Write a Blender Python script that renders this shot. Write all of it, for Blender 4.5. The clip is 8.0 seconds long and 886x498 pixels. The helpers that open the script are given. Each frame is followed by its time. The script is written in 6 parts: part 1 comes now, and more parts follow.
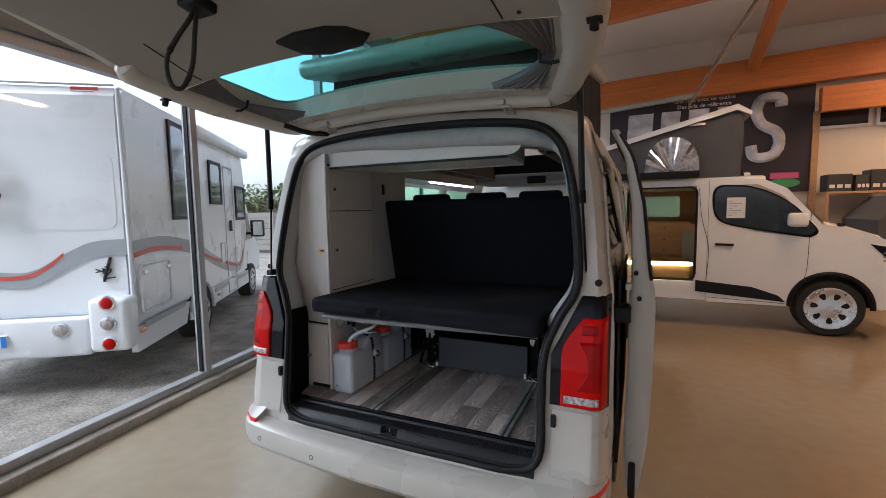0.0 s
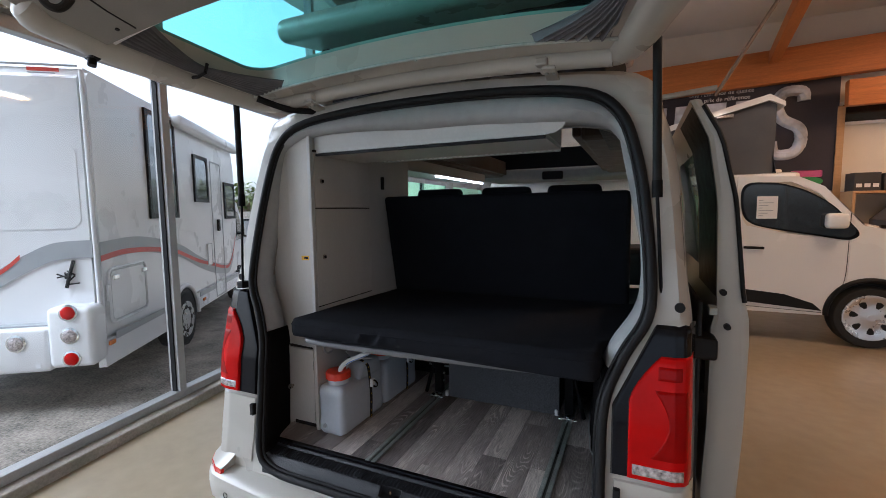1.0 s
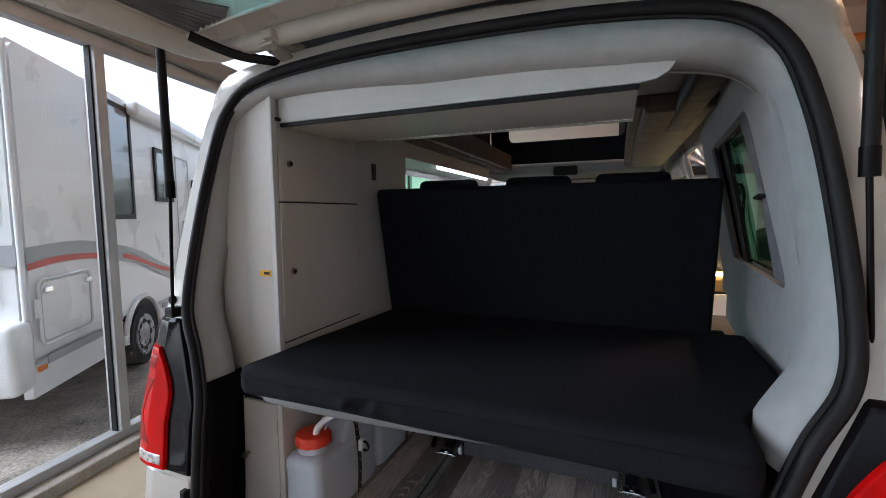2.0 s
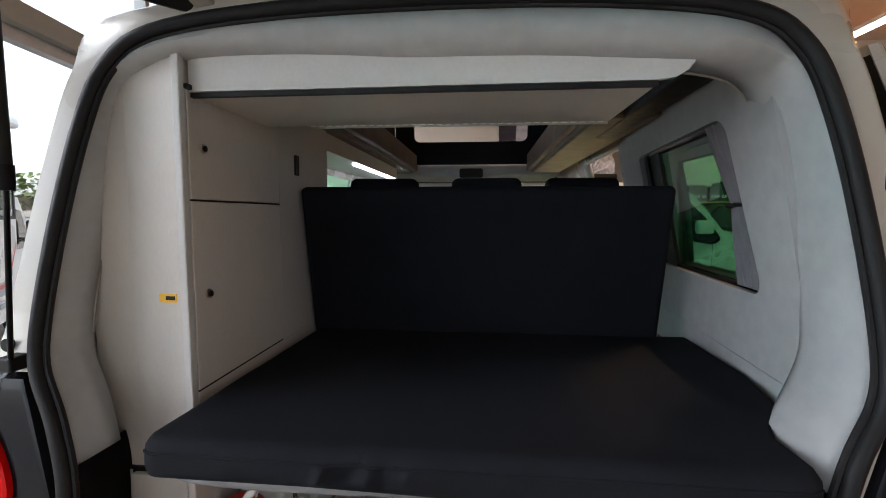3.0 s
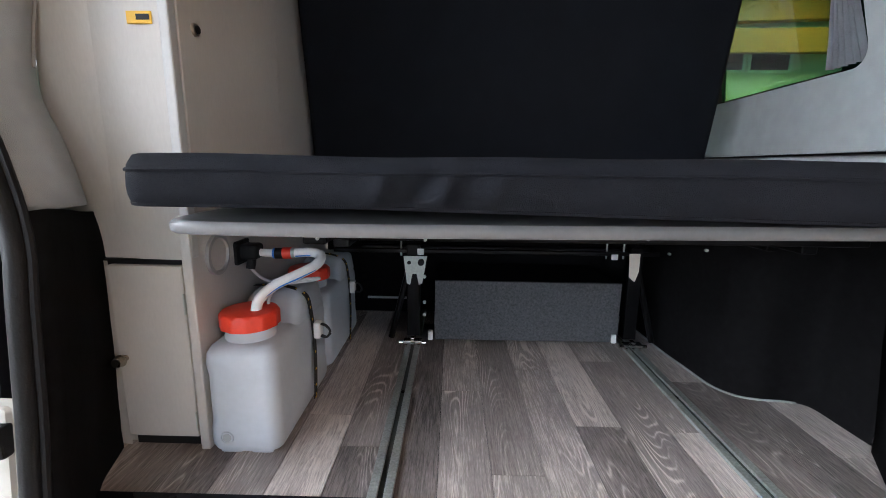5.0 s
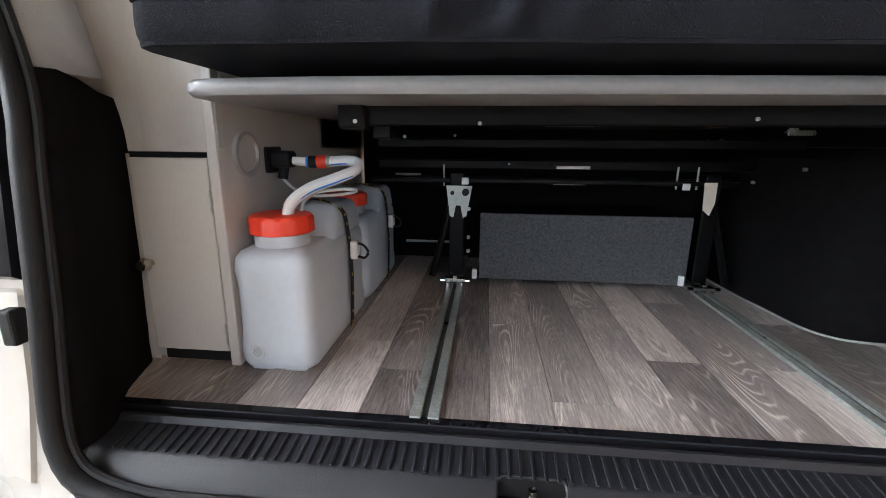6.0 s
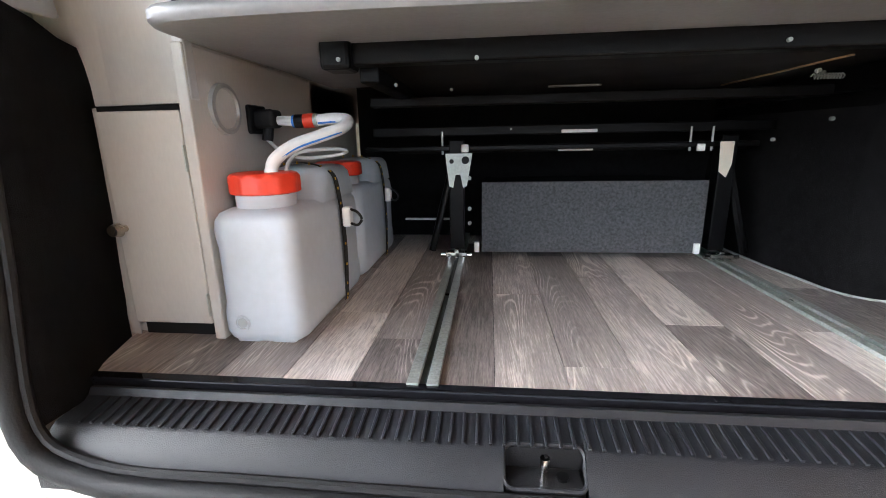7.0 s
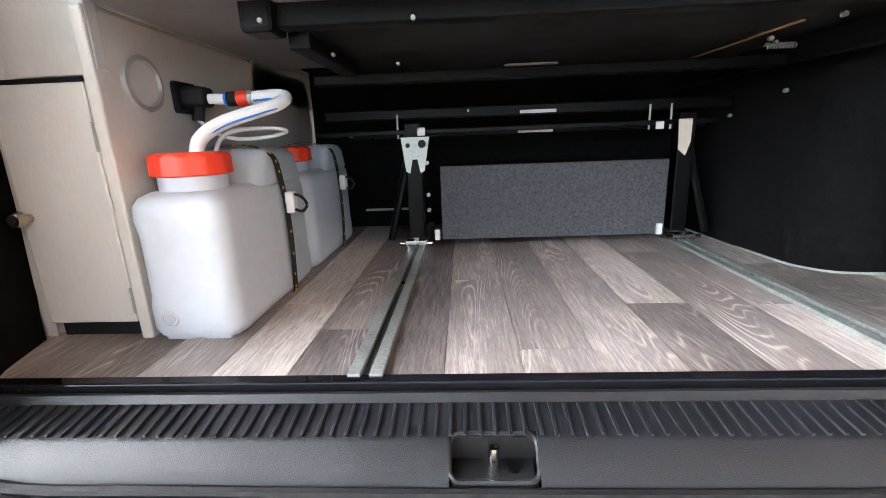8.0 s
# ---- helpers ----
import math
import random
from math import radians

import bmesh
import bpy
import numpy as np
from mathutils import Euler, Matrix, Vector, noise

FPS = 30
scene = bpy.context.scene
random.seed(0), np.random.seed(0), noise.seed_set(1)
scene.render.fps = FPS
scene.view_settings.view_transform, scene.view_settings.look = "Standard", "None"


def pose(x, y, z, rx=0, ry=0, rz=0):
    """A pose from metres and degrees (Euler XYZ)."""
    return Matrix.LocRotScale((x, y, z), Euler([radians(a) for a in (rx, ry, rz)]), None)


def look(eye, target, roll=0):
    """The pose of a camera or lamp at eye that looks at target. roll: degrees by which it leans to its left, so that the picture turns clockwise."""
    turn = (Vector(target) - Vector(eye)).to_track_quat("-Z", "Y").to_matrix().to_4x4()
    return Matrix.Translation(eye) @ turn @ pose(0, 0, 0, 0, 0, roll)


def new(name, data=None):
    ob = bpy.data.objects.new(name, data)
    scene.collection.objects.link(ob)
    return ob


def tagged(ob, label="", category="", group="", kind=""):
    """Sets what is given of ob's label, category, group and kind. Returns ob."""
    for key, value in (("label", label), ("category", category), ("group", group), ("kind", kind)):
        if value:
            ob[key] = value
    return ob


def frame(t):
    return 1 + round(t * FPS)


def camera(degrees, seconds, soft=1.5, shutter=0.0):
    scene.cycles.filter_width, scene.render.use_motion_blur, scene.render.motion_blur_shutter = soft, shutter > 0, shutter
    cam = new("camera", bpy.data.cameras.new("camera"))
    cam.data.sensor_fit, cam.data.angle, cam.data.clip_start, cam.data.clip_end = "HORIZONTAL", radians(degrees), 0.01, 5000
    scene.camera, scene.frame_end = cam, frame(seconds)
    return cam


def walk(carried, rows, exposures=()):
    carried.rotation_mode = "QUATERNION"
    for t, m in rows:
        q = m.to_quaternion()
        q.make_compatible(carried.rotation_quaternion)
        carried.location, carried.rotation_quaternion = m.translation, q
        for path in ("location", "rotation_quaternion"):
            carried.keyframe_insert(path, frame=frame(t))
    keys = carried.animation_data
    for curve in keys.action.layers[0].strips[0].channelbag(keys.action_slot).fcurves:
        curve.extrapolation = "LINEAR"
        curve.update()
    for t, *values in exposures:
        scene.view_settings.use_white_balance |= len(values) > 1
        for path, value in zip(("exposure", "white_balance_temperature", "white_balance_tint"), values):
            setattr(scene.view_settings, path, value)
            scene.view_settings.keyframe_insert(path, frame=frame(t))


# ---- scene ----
cam = camera(91.5, 8.0, 0.9)
PATH = [
    (0, (1.022, -1.72, 1.586), (0.197, 0.093, 1.411), -0.9),
    (0.5, (0.938, -1.555, 1.569), (0.114, 0.259, 1.391), -0.7),
    (1, (0.76, -1.316, 1.579), (-0.057, 0.501, 1.402), -0.7),
    (1.2, (0.705, -1.236, 1.584), (-0.113, 0.58, 1.403), -0.9),
    (2.3, (0.3201, -0.7666, 1.5493), (-0.3228, 1.1205, 1.3895), -0.19),
    (2.5, (0.259, -0.758, 1.564), (-0.2429, 1.1703, 1.392), -0.01),
    (3, (0.113, -0.711, 1.567), (-0.0757, 1.2734, 1.4041), 0.13),
    (3.5, (0.0507, -0.6836, 1.5088), (0.056, 1.3076, 1.3219), -0.06),
    (4, (0.03, -0.653, 1.429), (0.0561, 1.333, 1.1939), -0.49),
    (4.2, (0.0096, -0.6424, 1.3866), (0.0341, 1.3395, 1.1192), -0.08),
    (4.5, (-0.023, -0.627, 1.3), (0.0022, 1.3465, 0.9767), 0.47),
    (5, (-0.0781, -0.5703, 1.141), (-0.1145, 1.3918, 0.7555), 0.69),
    (6.3, (-0.112, -0.484, 0.945), (-0.328, 1.446, 0.466), 0.3),
    (6.5, (-0.11, -0.478, 0.923), (-0.335, 1.453, 0.451), 0.2),
    (7, (-0.106, -0.447, 0.9), (-0.316, 1.481, 0.411), -1.1),
    (7.5, (-0.079, -0.424, 0.89), (-0.237, 1.508, 0.398), -2.1),
    (8, (-0.066, -0.405, 0.861), (-0.169, 1.529, 0.362), -2.2),
]
walk(cam, [(t, look(eye, target, roll)) for t, eye, target, roll in PATH], [(t, e, k, 10) for t, e, k in ((0.0, 1.25, 5430), (1.2, 1.29, 5350), (2.5, 1.82, 5640), (3.0, 1.88, 5740), (3.5, 1.97, 5600), (4.5, 2.48, 5450), (5.0, 2.56, 5620), (6.3, 2.63, 5850), (6.6, 2.73, 5850), (7.0, 3.23, 5850), (8.0, 3.61, 5830))])

# ---- light ----
world = bpy.data.worlds.new("world")
world.use_nodes = True
scene.world = world
wn = world.node_tree
sky = wn.nodes.new("ShaderNodeTexSky")
sky.sky_type = 'NISHITA'
sky.sun_disc = False
sky.sun_elevation, sky.sun_rotation = radians(38), radians(250)
sky.air_density, sky.dust_density = 1.0, 4.0
hazy = wn.nodes.new("ShaderNodeHueSaturation")
hazy.inputs["Saturation"].default_value = 0.35
wn.links.new(sky.outputs[0], hazy.inputs["Color"])
wn.links.new(hazy.outputs[0], wn.nodes["Background"].inputs[0])
wn.nodes["Background"].inputs[1].default_value = 0.15
sun_data = bpy.data.lights.new("sun", "SUN")
sun_data.energy, sun_data.angle, sun_data.color = 1.5, radians(20), (1.0, 0.97, 0.92)
sun = new("sun", sun_data)
sun.matrix_world = look((-8, -6, 12), (-4, 2, 0))


def area_lamp(name, at, to, w, h, watts, color):
    d = bpy.data.lights.new(name, "AREA")
    d.shape, d.size, d.size_y, d.energy, d.color = 'RECTANGLE', w, h, watts, color
    o = new(name, d)
    o.matrix_world = look(at, to)
    return o


WARM = (1.0, 0.50, 0.18)
COOL = (1.0, 0.97, 0.93)

# ---- materials ----
def mat(name, base, rough=0.5, metal=0.0, var=0.12, scale=8.0, bump=0.1, fine=120.0, stretch=(1, 1, 1), coat=0.0, spec=0.5, emit=None, power=0.0, trans=0.0, ior=1.45, sheen=0.0, island=0.0, pieces=0.0):
    """A surface with variation at two scales and a fine relief."""
    m = bpy.data.materials.new(name)
    m.use_nodes = True
    nt = m.node_tree
    b = nt.nodes["Principled BSDF"]
    tc = nt.nodes.new("ShaderNodeTexCoord")
    mp = nt.nodes.new("ShaderNodeMapping")
    mp.inputs["Scale"].default_value = stretch
    nt.links.new(tc.outputs["Object"], mp.inputs[0])
    n1 = nt.nodes.new("ShaderNodeTexNoise")
    n1.inputs["Scale"].default_value, n1.inputs["Detail"].default_value = scale, 4
    n2 = nt.nodes.new("ShaderNodeTexNoise")
    n2.inputs["Scale"].default_value, n2.inputs["Detail"].default_value = fine, 3
    for n in (n1, n2):
        nt.links.new(mp.outputs[0], n.inputs["Vector"])
    add = nt.nodes.new("ShaderNodeMath")
    add.operation = 'ADD'
    nt.links.new(n1.outputs[0], add.inputs[0])
    nt.links.new(n2.outputs[0], add.inputs[1])
    last = add
    if pieces:
        oi = nt.nodes.new("ShaderNodeObjectInfo")
        pm = nt.nodes.new("ShaderNodeMath")
        pm.operation = 'MULTIPLY_ADD'
        pm.inputs[1].default_value = pieces
        nt.links.new(oi.outputs["Random"], pm.inputs[0])
        nt.links.new(add.outputs[0], pm.inputs[2])
        last = pm
    ramp = nt.nodes.new("ShaderNodeMapRange")
    ramp.inputs["From Min"].default_value, ramp.inputs["From Max"].default_value = 0.6, 1.4 + pieces
    ramp.inputs["To Min"].default_value, ramp.inputs["To Max"].default_value = 1 - var, 1 + var
    nt.links.new(last.outputs[0], ramp.inputs["Value"])
    mul = nt.nodes.new("ShaderNodeVectorMath")
    mul.operation = 'SCALE'
    mul.inputs[0].default_value = base
    nt.links.new(ramp.outputs[0], mul.inputs["Scale"])
    nt.links.new(mul.outputs[0], b.inputs["Base Color"])
    rr = nt.nodes.new("ShaderNodeMapRange")
    rr.inputs["From Min"].default_value, rr.inputs["From Max"].default_value = 0.3, 0.7
    rr.inputs["To Min"].default_value, rr.inputs["To Max"].default_value = max(0.0, rough - 0.06), min(1.0, rough + 0.06)
    nt.links.new(n1.outputs[0], rr.inputs["Value"])
    nt.links.new(rr.outputs[0], b.inputs["Roughness"])
    if bump:
        bp = nt.nodes.new("ShaderNodeBump")
        bp.inputs["Strength"].default_value, bp.inputs["Distance"].default_value = bump, 0.002
        nt.links.new(n2.outputs[0], bp.inputs["Height"])
        nt.links.new(bp.outputs[0], b.inputs["Normal"])
    b.inputs["Metallic"].default_value = metal
    b.inputs["Coat Weight"].default_value = coat
    b.inputs["Coat Roughness"].default_value = 0.05
    b.inputs["Specular IOR Level"].default_value = spec
    b.inputs["Transmission Weight"].default_value = trans
    b.inputs["IOR"].default_value = ior
    b.inputs["Sheen Weight"].default_value = sheen
    if emit:
        b.inputs["Emission Color"].default_value = (*emit, 1)
        b.inputs["Emission Strength"].default_value = power
    return m


def glass(name, tint, ior=1.45):
    """A thin pane: clear or tinted, with a mirror share that grows at a glancing view."""
    m = bpy.data.materials.new(name)
    m.use_nodes = True
    nt = m.node_tree
    nt.nodes.remove(nt.nodes["Principled BSDF"])
    t = nt.nodes.new("ShaderNodeBsdfTransparent")
    t.inputs[0].default_value = (*tint, 1)
    g = nt.nodes.new("ShaderNodeBsdfGlossy")
    g.inputs["Roughness"].default_value = 0.02
    f0 = 2 * ((ior - 1) / (ior + 1)) ** 2
    lw = nt.nodes.new("ShaderNodeLayerWeight")
    lw.inputs["Blend"].default_value = 0.5
    pw = nt.nodes.new("ShaderNodeMath")
    pw.operation = 'POWER'
    pw.inputs[1].default_value = 5.0
    nt.links.new(lw.outputs["Facing"], pw.inputs[0])
    f = nt.nodes.new("ShaderNodeMath")
    f.operation = 'MULTIPLY_ADD'
    f.inputs[1].default_value, f.inputs[2].default_value = 0.8, f0
    nt.links.new(pw.outputs[0], f.inputs[0])
    mx = nt.nodes.new("ShaderNodeMixShader")
    nt.links.new(f.outputs[0], mx.inputs[0])
    nt.links.new(t.outputs[0], mx.inputs[1])
    nt.links.new(g.outputs[0], mx.inputs[2])
    nt.links.new(mx.outputs[0], nt.nodes["Material Output"].inputs[0])
    return m


PAINT = mat("grey_beige_paint", (0.43, 0.415, 0.375), 0.3, 0, 0.03, 3, 0.02, 300, coat=0.35)
WHITE_PAINT = mat("white_paint", (0.80, 0.80, 0.79), 0.24, 0, 0.03, 2, 0.02, 300, coat=0.6)
RV_WHITE = mat("motorhome_white", (0.80, 0.81, 0.83), 0.3, 0, 0.05, 1.5, 0.03, 60, coat=0.3)
BLACK_PLASTIC = mat("black_plastic", (0.012, 0.012, 0.013), 0.5, 0, 0.25, 20, 0.25, 500, spec=0.22)
SILL_PLASTIC = mat("grained_sill_plastic", (0.016, 0.017, 0.020), 0.37, 0, 0.35, 9, 0.3, 900, spec=0.27)
BLACK_GLOSS = mat("black_gloss", (0.008, 0.008, 0.010), 0.08, 0, 0.2, 10, 0.0, spec=0.15)
RUBBER = mat("rubber_seal", (0.012, 0.012, 0.013), 0.5, 0, 0.25, 30, 0.2, 300, spec=0.2)
CARPET = mat("black_carpet", (0.0075, 0.0073, 0.0078), 0.95, 0, 0.6, 60, 0.9, 900, spec=0.05)
UNDERSIDE = mat("dark_grey_underside", (0.020, 0.020, 0.0215), 0.6, 0, 0.25, 8, 0.2, 300, spec=0.2)
FELT = mat("grey_felt_board", (0.085, 0.087, 0.093), 0.95, 0, 0.6, 150, 0.7, 900, spec=0.1)
LINING = mat("light_grey_felt_lining", (0.36, 0.37, 0.375), 0.9, 0, 0.12, 25, 0.5, 900, spec=0.2)
CABINET = mat("light_grey_laminate", (0.51, 0.495, 0.47), 0.45, 0, 0.06, 5, 0.1, 120, stretch=(2, 2, 0.6))
CABINET_EDGE = mat("pale_edge_band", (0.52, 0.53, 0.53), 0.4, 0, 0.06, 8, 0.05)
FABRIC = mat("black_woven_fabric", (0.0105, 0.0115, 0.0150), 0.85, 0, 0.3, 12, 0.6, 700, spec=0.10)
BED_BOARD = mat("grey_bed_board", (0.16, 0.16, 0.165), 0.45, 0, 0.1, 10, 0.1)
NET = mat("pale_net", (0.42, 0.42, 0.47), 0.9, 0, 0.1, 8, 0.3, 400)
BROWN_TRIM = mat("dark_brown_trim", (0.07, 0.05, 0.038), 0.5, 0, 0.2, 10, 0.1)


def oak_planks():
    """Limed oak: flowing pale grain, fine pores, a tone of its own for every plank."""
    m = bpy.data.materials.new("limed_oak_planks")
    m.use_nodes = True
    nt = m.node_tree
    b = nt.nodes["Principled BSDF"]

    def node(kind, **inputs):
        n = nt.nodes.new(kind)
        for k, v in inputs.items():
            n.inputs[k].default_value = v
        return n

    def math_node(op, a, bb, c=None):
        n = nt.nodes.new("ShaderNodeMath")
        n.operation = op
        for k, v in enumerate((a, bb, c)):
            if v is None:
                continue
            if hasattr(v, "links"):
                nt.links.new(v, n.inputs[k])
            else:
                n.inputs[k].default_value = v
        return n.outputs[0]

    tc = node("ShaderNodeTexCoord")
    oi = node("ShaderNodeObjectInfo")
    off = node("ShaderNodeCombineXYZ")
    nt.links.new(math_node('MULTIPLY', oi.outputs["Random"], 37.0), off.inputs[0])
    nt.links.new(math_node('MULTIPLY', oi.outputs["Random"], 91.0), off.inputs[1])
    add = nt.nodes.new("ShaderNodeVectorMath")
    add.operation = 'ADD'
    nt.links.new(tc.outputs["Object"], add.inputs[0])
    nt.links.new(off.outputs[0], add.inputs[1])

    def stretched(sx, sy):
        mp = nt.nodes.new("ShaderNodeMapping")
        mp.inputs["Scale"].default_value = (sx, sy, 1)
        nt.links.new(add.outputs[0], mp.inputs[0])
        return mp.outputs[0]

    def noise_of(vec, scale, detail=2.0):
        n = node("ShaderNodeTexNoise", Scale=scale, Detail=detail)
        nt.links.new(vec, n.inputs["Vector"])
        return n.outputs[0]

    flow = noise_of(stretched(7.0, 0.75), 1.6, 1.0)
    lines = math_node('SINE', math_node('MULTIPLY', flow, 260.0), 0.0)
    lines = math_node('POWER', math_node('MULTIPLY_ADD', lines, 0.5, 0.5), 4.0)
    where = noise_of(stretched(4.0, 1.0), 3.0, 2.0)
    where = math_node('MULTIPLY', math_node('MAXIMUM', math_node('SUBTRACT', where, 0.46), 0.0), 5.0)
    streak = noise_of(stretched(90.0, 5.0), 3.0, 5.0)
    blotch = noise_of(stretched(3.0, 1.0), 4.0, 3.0)
    pores = noise_of(stretched(210.0, 22.0), 3.0, 2.0)
    v = math_node('MULTIPLY_ADD', math_node('MULTIPLY', lines, where), 0.26, math_node('MULTIPLY', streak, 0.52))
    v = math_node('MULTIPLY_ADD', blotch, 0.36, v)
    v = math_node('MULTIPLY_ADD', pores, 0.30, v)
    v = math_node('MULTIPLY_ADD', oi.outputs["Random"], 0.36, math_node('SUBTRACT', v, -0.06))
    ramp = nt.nodes.new("ShaderNodeValToRGB")
    ramp.color_ramp.elements[0].position, ramp.color_ramp.elements[0].color = 0.50, (0.078, 0.067, 0.063, 1)
    ramp.color_ramp.elements[1].position, ramp.color_ramp.elements[1].color = 1.12, (0.68, 0.62, 0.57, 1)
    e = ramp.color_ramp.elements.new(0.80)
    e.color = (0.318, 0.283, 0.262, 1)
    ramp.color_ramp.elements[2].position = 1.0
    nt.links.new(math_node('MULTIPLY', v, 0.92), ramp.inputs[0])
    nt.links.new(ramp.outputs[0], b.inputs["Base Color"])
    b.inputs["Roughness"].default_value = 0.42
    bp = node("ShaderNodeBump", Strength=0.25, Distance=0.001)
    nt.links.new(v, bp.inputs["Height"])
    nt.links.new(bp.outputs[0], b.inputs["Normal"])
    return m


PLANK = oak_planks()
STEEL = mat("galvanised_steel", (0.40, 0.43, 0.41), 0.38, 0.35, 0.2, 20, 0.1, 200)
RAIL = mat("dull_zinc_rail", (0.31, 0.34, 0.32), 0.42, 0.45, 0.35, 25, 0.15, 200)
RAIL_SLOT = mat("rail_slot_zinc", (0.07, 0.08, 0.075), 0.5, 0.3, 0.3, 25, 0.1, 200)
CHROME = mat("chrome", (0.75, 0.75, 0.74), 0.15, 1.0, 0.05, 20, 0.0)
BRASS = mat("satin_nickel", (0.42, 0.38, 0.32), 0.3, 1.0, 0.1, 20, 0.0)
BLACK_STEEL = mat("black_powder_coat", (0.0035, 0.0035, 0.004), 0.36, 0.0, 0.2, 30, 0.2, 500, spec=0.13)
TANK = mat("milky_polyethylene", (0.50, 0.54, 0.59), 0.42, 0, 0.06, 9, 0.15, 60)
TANK.node_tree.nodes["Principled BSDF"].inputs["Subsurface Weight"].default_value = 0.5
TANK.node_tree.nodes["Principled BSDF"].inputs["Subsurface Radius"].default_value = (0.02, 0.02, 0.02)
RED_CAP = mat("red_cap_plastic", (0.72, 0.05, 0.02), 0.4, 0, 0.08, 20, 0.1)
HOSE = mat("white_hose", (0.78, 0.78, 0.78), 0.35, 0, 0.04, 20, 0.05)
BLUE = mat("blue_stripe", (0.04, 0.2, 0.65), 0.4, 0, 0.05)
CLEAR_HOSE = mat("clear_hose", (0.6, 0.62, 0.63), 0.25, 0, 0.05)
STRAP = mat("black_webbing", (0.02, 0.02, 0.02), 0.8, 0, 0.4, 60, 0.8, 500)
YELLOW = mat("yellow_print", (0.75, 0.45, 0.03), 0.5, 0, 0.05)
RED_LENS = mat("red_lens", (0.44, 0.003, 0.002), 0.10, 0, 0.22, 5, 0.0, 9, spec=0.08, coat=0.05)
CLEAR_LENS = mat("clear_lens", (0.42, 0.37, 0.36), 0.15, 0.3, 0.9, 60, 0.5, 90, coat=0.4)
RED_REFLECTOR = mat("red_reflector", (0.6, 0.02, 0.015), 0.25, 0, 0.1)
CURTAIN = mat("grey_curtain", (0.15, 0.15, 0.165), 0.85, 0, 0.25, 20, 0.4, 500)
TAUPE = mat("taupe_trim", (0.25, 0.235, 0.215), 0.7, 0, 0.08, 12, 0.3, 500)
CANVAS = mat("dark_canvas", (0.02, 0.021, 0.024), 0.9, 0, 0.2, 6, 0.5, 500, spec=0.1)
CANVAS_GREY = mat("grey_canvas", (0.10, 0.10, 0.105), 0.9, 0, 0.2, 4, 0.5, 400)
CONCRETE = mat("polished_concrete", (0.36, 0.295, 0.205), 0.20, 0, 0.10, 0.7, 0.0, 9, spec=0.7)
ASPHALT = mat("asphalt", (0.21, 0.187, 0.160), 0.9, 0, 0.8, 3.5, 1.0, 45)
ALU = mat("grey_aluminium", (0.40, 0.40, 0.40), 0.45, 0.4, 0.1, 10, 0.05)
KERB = mat("stone_kerb", (0.34, 0.31, 0.27), 0.85, 0, 0.25, 6, 0.6, 60)
CEILING = mat("cream_ceiling", (0.62, 0.58, 0.52), 0.9, 0, 0.08, 1.5, 0.2, 60)
WALL = mat("cream_wall", (0.66, 0.60, 0.52), 0.85, 0, 0.06, 1.5, 0.2, 60)
TIMBER = mat("glulam_timber", (0.50, 0.165, 0.035), 0.5, 0, 0.3, 3, 0.2, 30, stretch=(0.4, 3, 6))
BANNER = mat("dark_banner", (0.028, 0.024, 0.035), 0.6, 0, 0.5, 1.2, 0.05)
SILVER = mat("silver_print", (0.48, 0.49, 0.54), 0.5, 0, 0.7, 1.6, 0.0, 4)
GREEN = mat("green_print", (0.06, 0.32, 0.10), 0.5, 0, 0.2, 4, 0)
PINK = mat("pink_print", (0.55, 0.1, 0.25), 0.5, 0, 0.2, 4, 0)
PRINT_WHITE = mat("white_print", (0.75, 0.75, 0.75), 0.5, 0, 0.05)
TYRE = mat("tyre_rubber", (0.02, 0.02, 0.02), 0.8, 0, 0.2, 20, 0.3, 200)
RIM = mat("silver_rim", (0.55, 0.56, 0.57), 0.3, 0.7, 0.06, 10, 0.0)
GRAPHIC_GREY = mat("grey_graphic", (0.36, 0.38, 0.40), 0.4, 0, 0.06)
GRAPHIC_RED = mat("red_graphic", (0.55, 0.06, 0.04), 0.4, 0, 0.06)
ORANGE_LENS = mat("orange_lens", (0.8, 0.22, 0.03), 0.2, 0, 0.05, coat=1.0)
DARK_GLASS = mat("smoked_glazing", (0.02, 0.024, 0.028), 0.06, 0, 0.2, 6, 0.0, coat=1.0)
OAK = mat("light_oak", (0.45, 0.27, 0.13), 0.5, 0, 0.2, 8, 0.1, 60, stretch=(0.5, 4, 4))
LEAF = mat("hedge_leaf", (0.10, 0.13, 0.03), 0.7, 0, 0.5, 3, 0.3, 40)
BRANCH = mat("bare_branch", (0.16, 0.12, 0.09), 0.9, 0, 0.3, 10, 0.5)
FENCE = mat("grey_fence_wood", (0.30, 0.27, 0.23), 0.85, 0, 0.3, 6, 0.5, 60)
PAPER = mat("white_paper", (0.75, 0.74, 0.72), 0.7, 0, 0.05)
CARD = mat("dark_cartons", (0.045, 0.045, 0.05), 0.6, 0, 0.4, 3, 0.1)
LED = mat("led_strip", (0.9, 0.9, 0.9), 0.5, 0, 0.0, emit=(0.95, 0.93, 1.0), power=9.0)
LED_WARM = mat("warm_led_strip", (0.9, 0.9, 0.9), 0.5, 0, 0.0, emit=(1.0, 0.72, 0.30), power=14.0)
TUBE = mat("lamp_tube", (0.9, 0.9, 0.9), 0.5, 0, 0.0, emit=(1.0, 0.95, 0.88), power=12.0)
DARK_RED_LENS = mat("dark_red_lens", (0.26, 0.002, 0.001), 0.12, 0, 0.25, 6, 0.0, 9, spec=0.08, coat=0.05)
